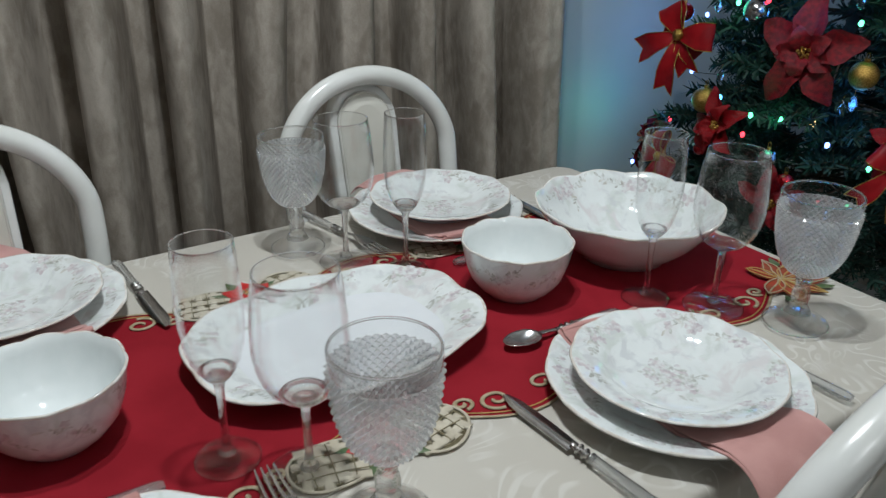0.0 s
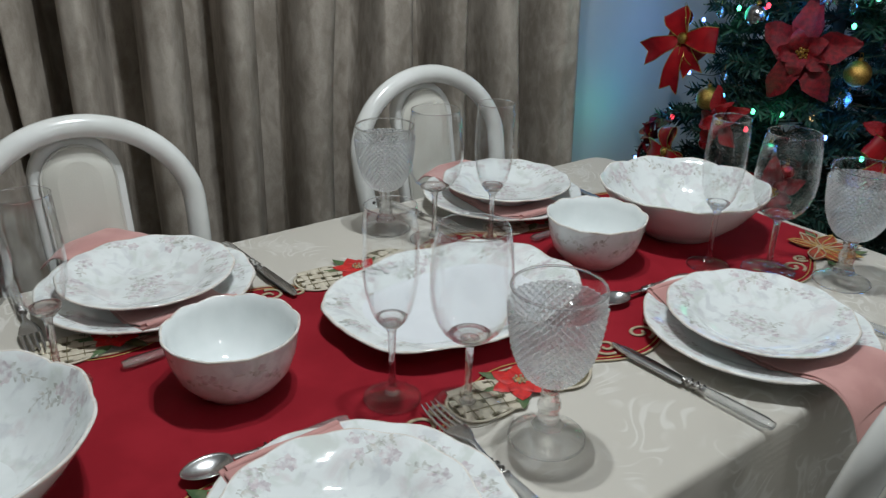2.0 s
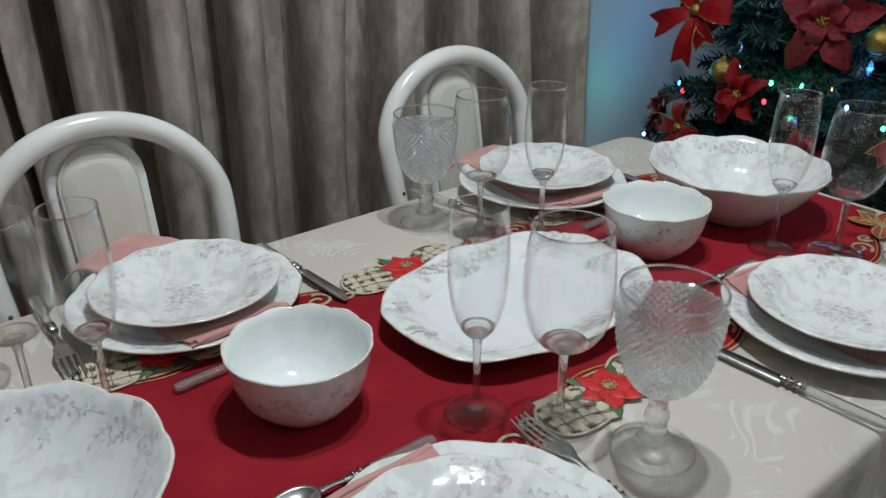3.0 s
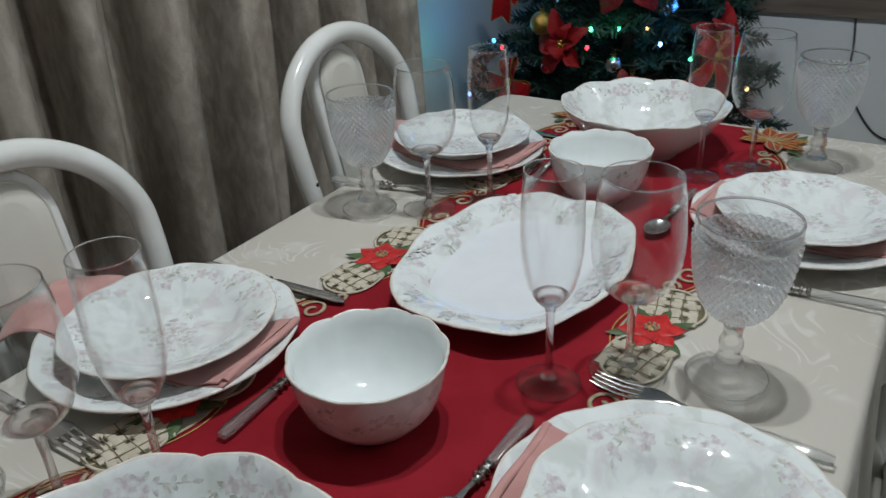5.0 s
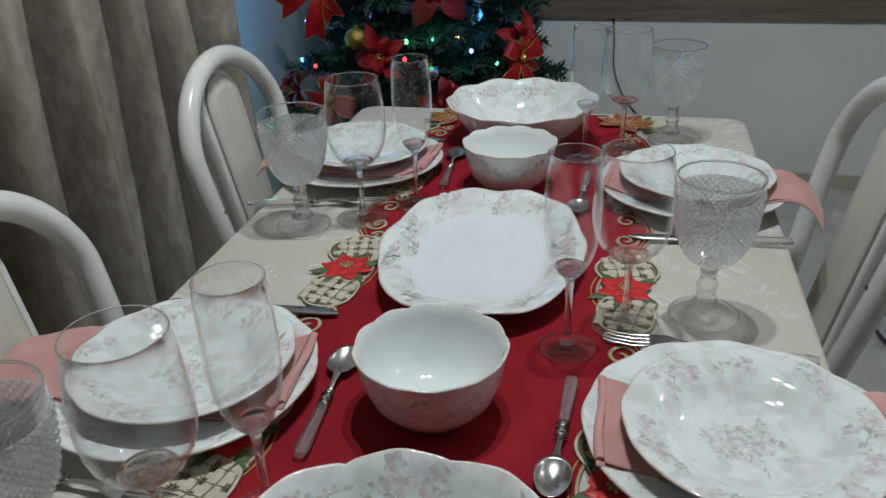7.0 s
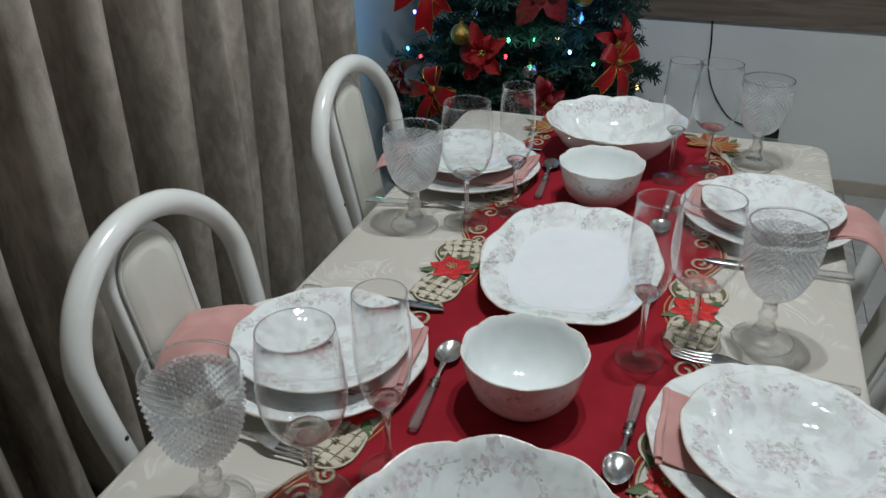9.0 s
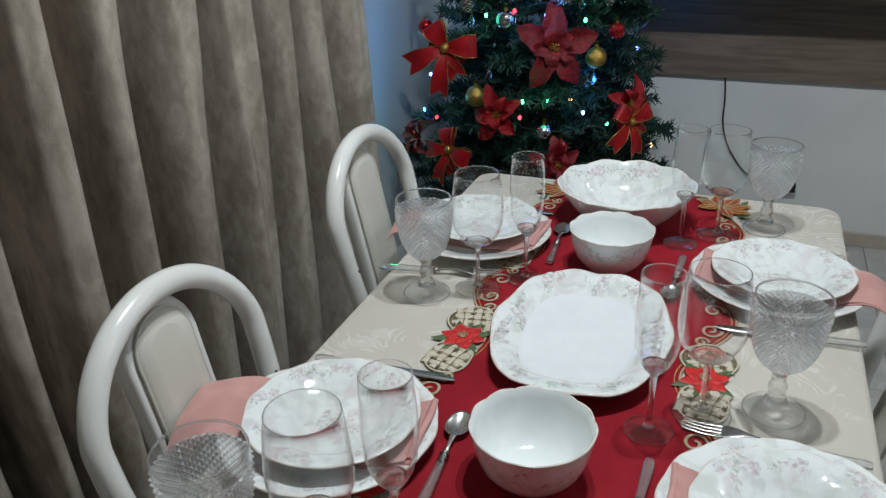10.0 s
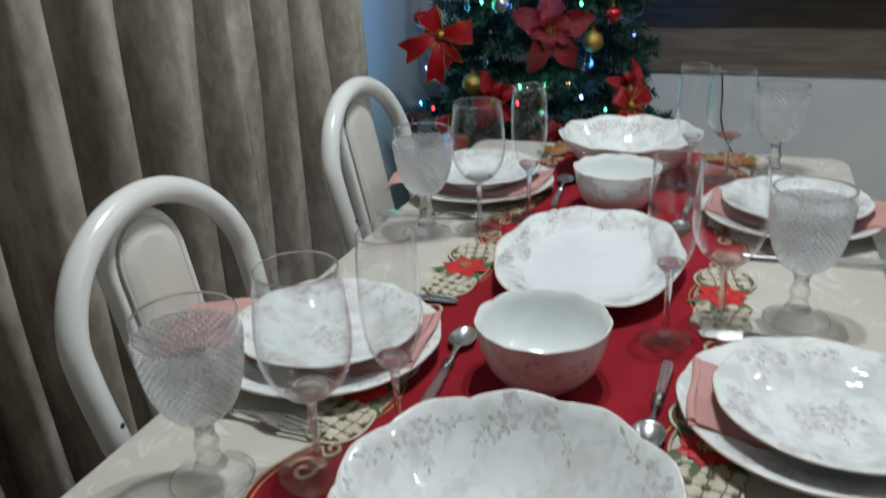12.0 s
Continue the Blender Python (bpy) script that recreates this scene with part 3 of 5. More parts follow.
def build_runner():
    r = thing("table_runner", "red table runner with embroidered poinsettias and cream cutwork", "table runner")
    z = TOP + 0.0015
    ys = np.linspace(-0.69, 0.672, 240)
    rows = []
    for y in ys:
        end = min(1.0, (0.672 - y) / 0.05, (y + 0.69) / 0.05) if min(0.672 - y, y + 0.69) < 0.05 else 1.0
        w = half_width(y) * (0.86 + 0.14 * math.sqrt(max(0.0, end)))
        rows.append([(RX + w * s, y, z + 0.0006 * noise.noise((RX + w * s * 9, y * 9, 0.0))) for s in np.linspace(-1, 1, 13)])
    g = Geo().grid(rows)
    g.grid([[(p[0], p[1], TOP + 0.0003) for p in row] for row in rows], flip=True)
    part("cloth", g, MAT["red_cloth"], r)
    for s in (0, -1):
        edge = [(row[s][0], row[s][1], z + 0.0005) for row in rows]
        part("piping", Geo().tube(edge, 0.0019, 6, flat=0.5), MAT["cream_thread"], r, "cream corded edge")
        edge2 = [(row[s][0] - (0.007 if s else -0.007), row[s][1], z + 0.0005) for row in rows]
        part("piping", Geo().tube(edge2, 0.0010, 6, flat=0.5), MAT["gold_thread"], r, "thin gold corded line")
    for side in (-1, 1):
        for yc in (-0.33, 0.0, 0.33, 0.615):
            x = RX + side * 0.172
            zz = z + 0.0011
            if yc < 0.5:
                for k in (-1, 1):
                    c = (x + side * 0.002, yc + k * 0.052)
                    ring = []
                    for i in range(40):
                        a = 2 * math.pi * i / 40
                        bulge = 1 + 0.10 * math.cos(2 * a) * k
                        ring.append((c[0] + 0.035 * bulge * math.cos(a), c[1] + 0.041 * math.sin(a)))
                    med = part("medallion", Geo().grid([[(c[0], c[1], zz)] * 40, [(p[0], p[1], zz) for p in ring], [(p[0], p[1], TOP + 0.0002) for p in ring]], False, True), MAT["olive_thread"], r, "cream cutwork medallion on olive ground")
                    bars = Geo()
                    bars.tube([(p[0], p[1], zz + 0.0008) for p in ring], 0.0019, 6, close=True, flat=0.6)
                    bars.tube([(c[0] + (p[0] - c[0]) * 0.84, c[1] + (p[1] - c[1]) * 0.84, zz + 0.0006) for p in ring], 0.0011, 6, mat=1, close=True, flat=0.6)
                    for d in (-0.025, -0.0085, 0.0085, 0.025):
                        h = math.sqrt(max(0.0, 1 - (d / 0.036) ** 2)) * 0.88
                        wob = 0.0034 * math.sin(d * 260 + yc * 20 + k)
                        bars.tube(bend([(c[0] + d * 0.9 - 0.007 * q * k + wob * (1 - q * q), c[1] + h * 0.040 * q, zz + 0.0010 + 0.0003 * q) for q in (-1, 0, 1)], 5), 0.0060, 6, flat=0.22)
                        bars.tube(bend([(c[0] + h * 0.034 * q, c[1] + d * 1.1 + 0.006 * q * k - wob * (1 - q * q), zz + 0.0012 - 0.0003 * q) for q in (-1, 0, 1)], 5), 0.0056, 6, flat=0.22)
                    for d in (-0.017, 0.0, 0.017):
                        h = math.sqrt(max(0.0, 1 - (d / 0.036) ** 2)) * 0.84
                        sway = 0.002 * math.sin(d * 300 + yc * 31)
                        bars.tube(bend([(c[0] + d * 0.9 - 0.007 * q * k + sway * (1 - q * q), c[1] + h * 0.040 * q, zz + 0.0022) for q in (-1, 0, 1)], 5), 0.0008, 5, mat=1, flat=0.6)
                        bars.tube(bend([(c[0] + h * 0.034 * q, c[1] + d * 1.1 + 0.006 * q * k - sway * (1 - q * q), zz + 0.0022) for q in (-1, 0, 1)], 5), 0.0007, 5, mat=1, flat=0.6)
                    part("cutwork", bars, [MAT["cream_cloth"], MAT["olive_thread"]], med)
            if yc > 0.5:
                x = RX + side * 0.158
                for n, (a, ln, wd) in enumerate(((20, 0.058, 0.030), (62, 0.066, 0.034), (104, 0.062, 0.032), (150, 0.055, 0.028), (-25, 0.062, 0.030), (-68, 0.055, 0.028), (198, 0.048, 0.024))):
                    a = radians(a if side > 0 else 180 - a)
                    p = part("petal", leaf_shape(Geo(), (x, yc), a, ln, wd, zz + 0.0010 + 0.0003 * n), MAT["rust_thread"], r, "rust red embroidered petal")
                    vein = Geo()
                    for s in (-1, 0, 1):
                        vein.tube(bend([(x + math.cos(a) * ln * q - math.sin(a) * wd * 0.42 * s * math.sin(math.pi * q) - 0.003 * math.cos(9 * q + n), yc + math.sin(a) * ln * q + math.cos(a) * wd * 0.42 * s * math.sin(math.pi * q), zz + 0.0032 + 0.0003 * n) for q in (0.05, 0.35, 0.7, 1.0)], 4), 0.0011 if s else 0.0014, 5, flat=0.6)
                    part("gold_stitch", vein, MAT["cream_thread" if n % 2 else "gold_thread"], p, "gold stitched outline")
                for a in (35, 128, -45):
                    a = radians(a if side > 0 else 180 - a)
                    part("leaf", leaf_shape(Geo(), (x + 0.045 * math.cos(a), yc + 0.045 * math.sin(a)), a + 0.5, 0.026, 0.012, zz + 0.0008), MAT["green_thread"], r, "green embroidered leaf")
                continue
            for a in (38, 78, 122, 205, 252, 318):
                lv = leaf_shape(Geo(), (x + 0.010 * math.cos(radians(a)), yc + 0.010 * math.sin(radians(a))), radians(a + side * 8), 0.038, 0.016, zz + 0.0012)
                part("leaf", lv, MAT["green_thread"], r, "green embroidered leaf")
            f = part("poinsettia", Geo().lathe([(0.0, 0.0062), (0.005, 0.0056), (0.007, 0.0030)], 14, at=(x, yc, zz)), MAT["gold_thread"], r, "red embroidered poinsettia with yellow centre")
            for i in range(6):
                part("petal", leaf_shape(Geo(), (x, yc), radians(i * 60 + 10 + side * 14), 0.035 if yc == 0 else 0.028, 0.025 if yc == 0 else 0.021, zz + 0.0028), MAT["red_thread"], f)
            for i in range(6):
                part("petal", leaf_shape(Geo(), (x, yc), radians(i * 60 + 40 + side * 14), 0.024, 0.017, zz + 0.0040), MAT["red_thread"], f)
            for i in range(11):
                a, rr = i * 0.785, 0.0068 if i < 8 else 0.0022
                part("stamen", Geo().ball((x + rr * math.cos(a), yc + rr * math.sin(a), zz + 0.0066), 0.0020, 6), MAT["cream_thread"], f)
        for yc in (-0.495, -0.165, 0.165, 0.495):
            for k in (-1, 1):
                for turn, size, off in ((1, 0.020, 0.030), (-1, 0.013, 0.066)):
                    pts = []
                    for i in range(26):
                        a = i / 25 * 2.6 * math.pi
                        rad = size * (1 - i / 30)
                        pts.append((RX + side * (0.180 - 0.30 * off + rad * math.cos(a) * 0.8), yc + k * (off + turn * rad * math.sin(a)), z + 0.0012))
                    part("scroll", Geo().tube(pts, 0.0025, 6, flat=0.5), MAT["cream_thread"], r, "cream and gold embroidered scroll")


build_runner()

# ---- porcelain ----
def scallop(radius, lobes=11, depth=0.022, lift=0.0025, start=0.6):
    def mod(r, z, a, i):
        w = max(0.0, (r / radius - start) / (1 - start)) ** 2
        s = abs(math.cos(a * lobes / 2)) ** 0.7 - 0.5
        s += 0.25 * math.cos(a * lobes * 2) * 0.3
        return r * (1 + depth * s * w), z + lift * s * w
    return mod


class Print:
    """Painted leaves and blossoms that lie on a surface; surface(u, v) gives a point, u along a radius, v an angle."""

    def __init__(self, surface, seed):
        self.s, self.rng, self.g, self.lie, self.n = surface, random.Random(seed), Geo(), 1.0, 0

    def leaf(self, u, v, ang, length, width, scale, mat):
        ca, sa = math.cos(ang), math.sin(ang)
        rows = []
        for i in range(5):
            t = i / 4
            w = width * (0.12 + math.sin(math.pi * t)) / 2.2
            rows.append([self.s(u + (t * length * sa + q * w * ca) * self.lie, v + (t * length * ca - q * w * sa) / scale) for q in (-1, 0, 1)])
        self.n = (self.n + 1) % 200
        self.g.grid([[(p[0], p[1], p[2] + self.n * 0.000001) for p in r] for r in rows], mat=mat)

    def bloom(self, u, v, size, scale):
        a0 = self.rng.uniform(0, 6)
        for k in range(5):
            self.leaf(u, v, a0 + k * 1.2566, size, size * 0.8, scale, 1)

    def spray(self, u, v, way, steps, scale, size=0.0058, swing=0.004):
        r = self.rng
        for k in range(steps):
            vv = v + way * k * size * 0.75 / scale
            uu = u + swing * math.sin(k * 0.55 + r.uniform(-0.2, 0.2)) + r.uniform(-0.001, 0.001)
            base = 0.0 if way > 0 else math.pi
            fade = 1.0 - 0.5 * k / steps
            for side in (-1, 1):
                if r.random() < 0.82:
                    self.leaf(uu, vv, base + side * r.uniform(0.5, 1.3), size * r.uniform(0.8, 1.5) * fade, size * r.uniform(0.35, 0.6) * fade, scale, 0)
            if k % 3 == 0 and k < steps * 0.7:
                self.bloom(uu + r.uniform(-0.003, 0.003), vv, size * r.uniform(0.6, 0.95), scale)

    def sprig(self, u, v, ang, length, scale, size):
        """A bent stem with leaves to both sides, a bud at its tip and a few blossoms at its foot."""
        r, n = self.rng, 6
        turn, a, x, y = r.uniform(-1.1, 1.1), ang, u, v
        for k in range(n):
            step = length / n
            self.leaf(x, y, a, step * 1.3, size * 0.2, scale, 0)
            if k:
                for side in (-1, 1):
                    if r.random() < 0.72:
                        self.leaf(x, y, a + side * r.uniform(0.6, 1.25), size * r.uniform(0.8, 1.35), size * r.uniform(0.45, 0.65), scale, 0)
            x += step * math.sin(a) * self.lie
            y += step * math.cos(a) / scale
            a += turn / n
        self.leaf(x, y, a, size * 1.2, size * 0.5, scale, 0)
        for k in range(r.randrange(2, 5)):
            self.bloom(u + r.uniform(-1.3, 1.3) * size * self.lie, v + r.uniform(-1.6, 1.6) * size / scale, size * r.uniform(0.7, 1.2), scale)

    def cluster(self, spread, count, scale=1.0, size=0.0055):
        """Blossoms about the centre, for surfaces whose u and v are plain x and y."""
        for k in range(count):
            rr, a = spread * math.sqrt(self.rng.random()), self.rng.uniform(0, 6.283)
            u, v = rr * math.cos(a) * 0.75 + 0.3 * rr * math.sin(a), rr * math.sin(a)
            if self.rng.random() < 0.62:
                self.bloom(u, v, size * self.rng.uniform(0.6, 1.0), scale)
            else:
                self.leaf(u, v, a + self.rng.uniform(-0.6, 0.6), size * 1.7, size * 0.7, scale, 0)

    def mesh(self):
        return self.g.mesh("floral_print", [MAT["leaf_print"], MAT["bloom_print"]])


def on_profile(profile, mod=None, stretch=None, lift=0.00012):
    """A surface for prints from a run of (r, z) points of a turned dish."""
    pr = sorted(profile)

    def at(u, v):
        u = min(max(u, pr[0][0]), pr[-1][0])
        z = pr[-1][1]
        for (r0, z0), (r1, z1) in zip(pr, pr[1:]):
            if r0 <= u <= r1:
                z = z0 + (z1 - z0) * (u - r0) / max(1e-9, r1 - r0)
                break
        rr, zz = mod(u, z, v, 0) if mod else (u, z)
        p = stretch(rr, v) if stretch else (rr * math.cos(v), rr * math.sin(v))
        return (p[0], p[1], zz + lift)
    return at


def printed(top, radius, lobes, depth, liftz, start, seed, u0, sprays, steps, centre=0, size=0.0058, lie=1.0, sprigs=0, reach=0.035, inward=0.6):
    mod = scallop(radius, lobes, depth, liftz, start)
    p = Print(on_profile(top, mod), seed)
    p.lie = lie
    for k in range(sprays):
        v = 2 * math.pi * (k + p.rng.uniform(-0.2, 0.2)) / sprays
        for way in (-1, 1):
            p.spray(u0 + p.rng.uniform(-0.004, 0.004), v, way, max(3, int(steps * p.rng.uniform(0.6, 1.1))), u0, size)
    for k in range(sprigs):
        v = 2 * math.pi * (k + p.rng.uniform(-0.3, 0.3)) / sprigs
        ang = p.rng.choice((0.0, math.pi)) - p.rng.uniform(-0.3, 1.0) * inward
        p.sprig(u0 + p.rng.uniform(-0.006, 0.004), v, ang, reach * p.rng.uniform(0.7, 1.15), u0, size * 1.35)
    if centre:
        flat = on_profile(top)
        p.s = lambda u, v: flat(math.hypot(u, v), math.atan2(v, u))
        p.lie = 1.0
        p.cluster(0.034, centre, size=0.0066)
        for k in range(4):
            p.sprig(p.rng.uniform(-0.012, 0.012), p.rng.uniform(-0.02, 0.02), k * 1.6 + p.rng.uniform(-0.5, 0.5), 0.030, 1.0, 0.0066)
    return p.mesh()


def build_charger():
    prof = [(0.0, 0.0035), (0.070, 0.0035), (0.074, 0.0), (0.079, 0.0), (0.082, 0.005), (0.098, 0.0115), (0.118, 0.0165), (0.132, 0.0205),
            (0.1345, 0.0222), (0.1335, 0.0242), (0.1315, 0.0243), (0.118, 0.0205), (0.098, 0.0155), (0.088, 0.0105), (0.080, 0.0082), (0.040, 0.0075), (0.0, 0.0075)]
    mats = [0] * 7 + [2, 2, 2] + [1] * 3 + [0] * 4
    return Geo().lathe(prof, 132, scallop(0.1345, 12), mats).mesh("charger_plate", [MAT["china"], MAT["china_print"], MAT["china_rim"]])


def build_soup():
    prof = [(0.0, 0.004), (0.050, 0.004), (0.053, 0.0), (0.057, 0.0), (0.060, 0.005), (0.070, 0.015), (0.080, 0.022), (0.097, 0.0275), (0.1075, 0.0305),
            (0.1095, 0.0320), (0.1085, 0.0338), (0.1068, 0.0338), (0.097, 0.0312), (0.081, 0.0258), (0.071, 0.0195), (0.060, 0.0100), (0.045, 0.0078), (0.020, 0.0074), (0.0, 0.0074)]
    mats = [0] * 8 + [2, 2, 2] + [1] * 7
    return Geo().lathe(prof, 132, scallop(0.1095, 12), mats).mesh("soup_plate", [MAT["china"], MAT["china_print"], MAT["china_rim"]])


def build_small_bowl():
    prof = [(0.0, 0.004), (0.031, 0.004), (0.033, 0.0), (0.037, 0.0), (0.040, 0.004), (0.050, 0.012), (0.0598, 0.026), (0.0655, 0.044), (0.0685, 0.060), (0.0703, 0.0695),
            (0.0710, 0.0718), (0.0698, 0.0730), (0.0683, 0.0722), (0.0653, 0.060), (0.0620, 0.044), (0.0558, 0.028), (0.046, 0.015), (0.033, 0.0085), (0.015, 0.0065), (0.0, 0.0062)]
    mats = [0] * 5 + [1] * 4 + [2, 2, 2] + [0] * 8
    return Geo().lathe(prof, 132, scallop(0.0712, 11, 0.023, 0.0026, 0.55), mats).mesh("bowl", [MAT["china"], MAT["china_print"], MAT["china_rim"]])


def build_salad_bowl():
    prof = [(0.0, 0.005), (0.052, 0.005), (0.055, 0.0), (0.060, 0.0), (0.063, 0.006), (0.080, 0.017), (0.100, 0.036), (0.115, 0.056), (0.124, 0.069), (0.1275, 0.0745),
            (0.1288, 0.0770), (0.1275, 0.0785), (0.1255, 0.0778), (0.119, 0.068), (0.109, 0.055), (0.094, 0.037), (0.076, 0.021), (0.055, 0.011), (0.030, 0.0085), (0.0, 0.008)]
    mats = [0] * 9 + [2, 2, 2] + [1] * 5 + [0] * 3
    return Geo().lathe(prof, 144, scallop(0.1288, 10, 0.032, 0.0055, 0.5), mats).mesh("salad_bowl", [MAT["china"], MAT["china_print"], MAT["china_rim"]])


def build_platter():
    prof = [(0.0, 0.004), (0.066, 0.004), (0.069, 0.0), (0.074, 0.0), (0.077, 0.006), (0.088, 0.014), (0.102, 0.0205), (0.114, 0.0248),
            (0.1165, 0.0265), (0.1155, 0.0283), (0.1135, 0.0283), (0.102, 0.0245), (0.089, 0.0185), (0.081, 0.0110), (0.072, 0.0090), (0.036, 0.0085), (0.0, 0.0085)]
    g, rows = Geo(), []
    for i, (r, z) in enumerate(prof):
        ring = []
        for j in range(150):
            a = 2 * math.pi * j / 150
            c, s = math.cos(a), math.sin(a)
            k = 1 / (abs(c) ** 3.0 + abs(s) ** 3.0) ** (1 / 3.0)
            w = max(0.0, (r / 0.1165 - 0.6) / 0.4) ** 2
            lobe = 0.016 * w * (abs(math.cos(a * 5)) ** 0.7 - 0.5) - 0.02 * w * abs(math.sin(2 * a)) ** 6 + 0.085 * w * abs(c) ** 20 - 0.012 * w * math.exp(-((abs(c) - 0.86) / 0.06) ** 2)
            k *= 1 + lobe
            ring.append((r * k * c, r * k * s * 1.43, z + 0.002 * w * math.cos(10 * a)))
        rows.append(ring)
    g.grid(rows, False, True, [0] * 7 + [2, 2, 2] + [1] * 3 + [0] * 4)
    return g.mesh("serving_platter", [MAT["china_blue"], MAT["china_print"], MAT["china_rim"]])


def lay(name, me, m, label, category, group="", print_mesh=None):
    ob = new(name, me)
    ob.matrix_basis = m
    if print_mesh:
        tagged(part("floral_print", print_mesh, None, ob), "soft grey-green and lilac flower print", kind="stuff")
    return tagged(ob, label, category, group)


def platter_at(r, a):
    c, s = math.cos(a), math.sin(a)
    k = 1 / (abs(c) ** 3.0 + abs(s) ** 3.0) ** (1 / 3.0)
    return r * k * c, r * k * s * 1.43


CHARGER_TOP = [(0.1315, 0.0243), (0.118, 0.0205), (0.098, 0.0155), (0.088, 0.0105)]
SOUP_TOP = [(0.1068, 0.0338), (0.097, 0.0312), (0.081, 0.0258), (0.071, 0.0195), (0.060, 0.0100), (0.045, 0.0078), (0.020, 0.0074), (0.0, 0.0074)]
SALAD_TOP = [(0.1255, 0.0778), (0.119, 0.068), (0.109, 0.055), (0.094, 0.037), (0.076, 0.021)]
charger_print = printed(CHARGER_TOP, 0.1345, 12, 0.022, 0.0025, 0.6, 1, 0.113, 8, 7, sprigs=9, reach=0.030)
soup_print = printed(SOUP_TOP, 0.1095, 12, 0.022, 0.0025, 0.6, 2, 0.093, 4, 5, 40, sprigs=11, inward=1.2)


def salad_print_mesh():
    """Garlands under the rim: clusters of lilac blossoms with olive stems to both sides."""
    p = Print(on_profile(SALAD_TOP, scallop(0.1288, 10, 0.032, 0.0055, 0.5)), 3)
    p.lie = 0.6
    r = p.rng
    for k in range(6):
        v = 2 * math.pi * (k + r.uniform(-0.15, 0.15)) / 6
        for way in (-1, 1):
            base = 0.0 if way > 0 else math.pi
            p.sprig(0.116 + r.uniform(-0.003, 0.003), v + way * 0.08, base - way * r.uniform(0.0, 0.35), r.uniform(0.034, 0.052), 0.116, 0.0078)
        p.sprig(0.113, v + r.uniform(-0.15, 0.15), -math.pi / 2 + r.uniform(-0.7, 0.7), r.uniform(0.018, 0.034), 0.116, 0.0066)
        for n in range(12):
            p.bloom(0.113 + r.uniform(-0.009, 0.007) * p.lie, v + r.uniform(-0.017, 0.017) / 0.116, r.uniform(0.0032, 0.0052), 0.116)
    return p.mesh()


salad_print = salad_print_mesh()


def bowl_print_mesh():
    side = [(0.040, 0.004), (0.050, 0.012), (0.0598, 0.026), (0.0655, 0.044), (0.0685, 0.060), (0.0703, 0.0695)]

    def at(u, v):
        z = min(max(u, 0.005), 0.069)
        for (r0, z0), (r1, z1) in zip(side, side[1:]):
            if z0 <= z <= z1:
                r = r0 + (r1 - r0) * (z - z0) / (z1 - z0)
                break
        else:
            r = 0.0705
        r, zz = scallop(0.0712, 11, 0.023, 0.0026, 0.55)(r, z, v, 0)
        return ((r + 0.00012) * math.cos(v), (r + 0.00012) * math.sin(v), zz)
    p = Print(at, 5)
    for k in range(7):
        v = 2 * math.pi * k / 7
        for way in (-1, 1):
            p.sprig(0.048 + p.rng.uniform(-0.004, 0.004), v, (0.0 if way > 0 else math.pi) - p.rng.uniform(-0.2, 0.7), 0.026, 0.066, 0.0062)
    return p.mesh()


def platter_print_mesh():
    top = [(0.1135, 0.0283), (0.102, 0.0245), (0.089, 0.0185), (0.081, 0.0110)]
    p = Print(on_profile(top, None, platter_at), 6)
    for k in range(17):
        v = 2 * math.pi * (k + p.rng.uniform(-0.25, 0.25)) / 17
        for way in (-1, 1):
            if k % 2:
                p.spray(0.099 + p.rng.uniform(-0.004, 0.004), v, way, 7, 0.125, 0.0060)
            else:
                p.sprig(0.101 + p.rng.uniform(-0.005, 0.004), v, (0.0 if way > 0 else math.pi) - p.rng.uniform(-0.3, 0.8), 0.034, 0.125, 0.0080)
    return p.mesh()


bowl_print, platter_print = bowl_print_mesh(), platter_print_mesh()


# place settings: name, plate centre, soup plate centre, heading of the diner's forward direction
SETTINGS = {
    "A": ((-0.266, 0.335), (-0.266, 0.343), -90), "B": ((-0.260, -0.264), (-0.254, -0.264), -88),
    "C": ((0.252, 0.298), (0.256, 0.292), 90), "D": ((0.265, -0.261), (0.272, -0.275), 93)}
charger_mesh, soup_mesh, bowl_mesh, salad_mesh = build_charger(), build_soup(), build_small_bowl(), build_salad_bowl()
for key, ((x, y), (sx, sy), turn) in SETTINGS.items():
    lay("charger_plate", charger_mesh, pose(x, y, TOP + 0.0032, 0, 0, turn * 1.3) @ Matrix.Diagonal((0.995, 0.995, 1, 1)), "scalloped white porcelain dinner plate with floral rim", "plate", "dinner plates", charger_print)
    lay("soup_plate", soup_mesh, pose(sx, sy, TOP + 0.0165, 0, 0, turn + sx * 90) @ Matrix.Diagonal((0.985, 0.985, 0.90, 1)), "scalloped white soup plate with pink floral sprays", "plate", "soup plates", soup_print)
lay("bowl", bowl_mesh, pose(-0.008, -0.252, TOP + 0.003, 0, 0, 8), "small white scalloped porcelain bowl on red runner", "bowl", "small bowls", bowl_print)
lay("bowl", bowl_mesh, pose(-0.016, 0.297, TOP + 0.003, 0, 0, 50), "small white scalloped porcelain bowl on red runner", "bowl", "small bowls", bowl_print)
lay("salad_bowl", salad_mesh, pose(-0.024, 0.497, TOP + 0.003, 0, 0, 12), "large white scalloped serving bowl with floral inside", "bowl", "serving bowls", salad_print)
lay("salad_bowl", salad_mesh, pose(0.031, -0.528, TOP + 0.003, 0, 0, 30), "large white scalloped serving bowl with floral inside", "bowl", "serving bowls", salad_print)
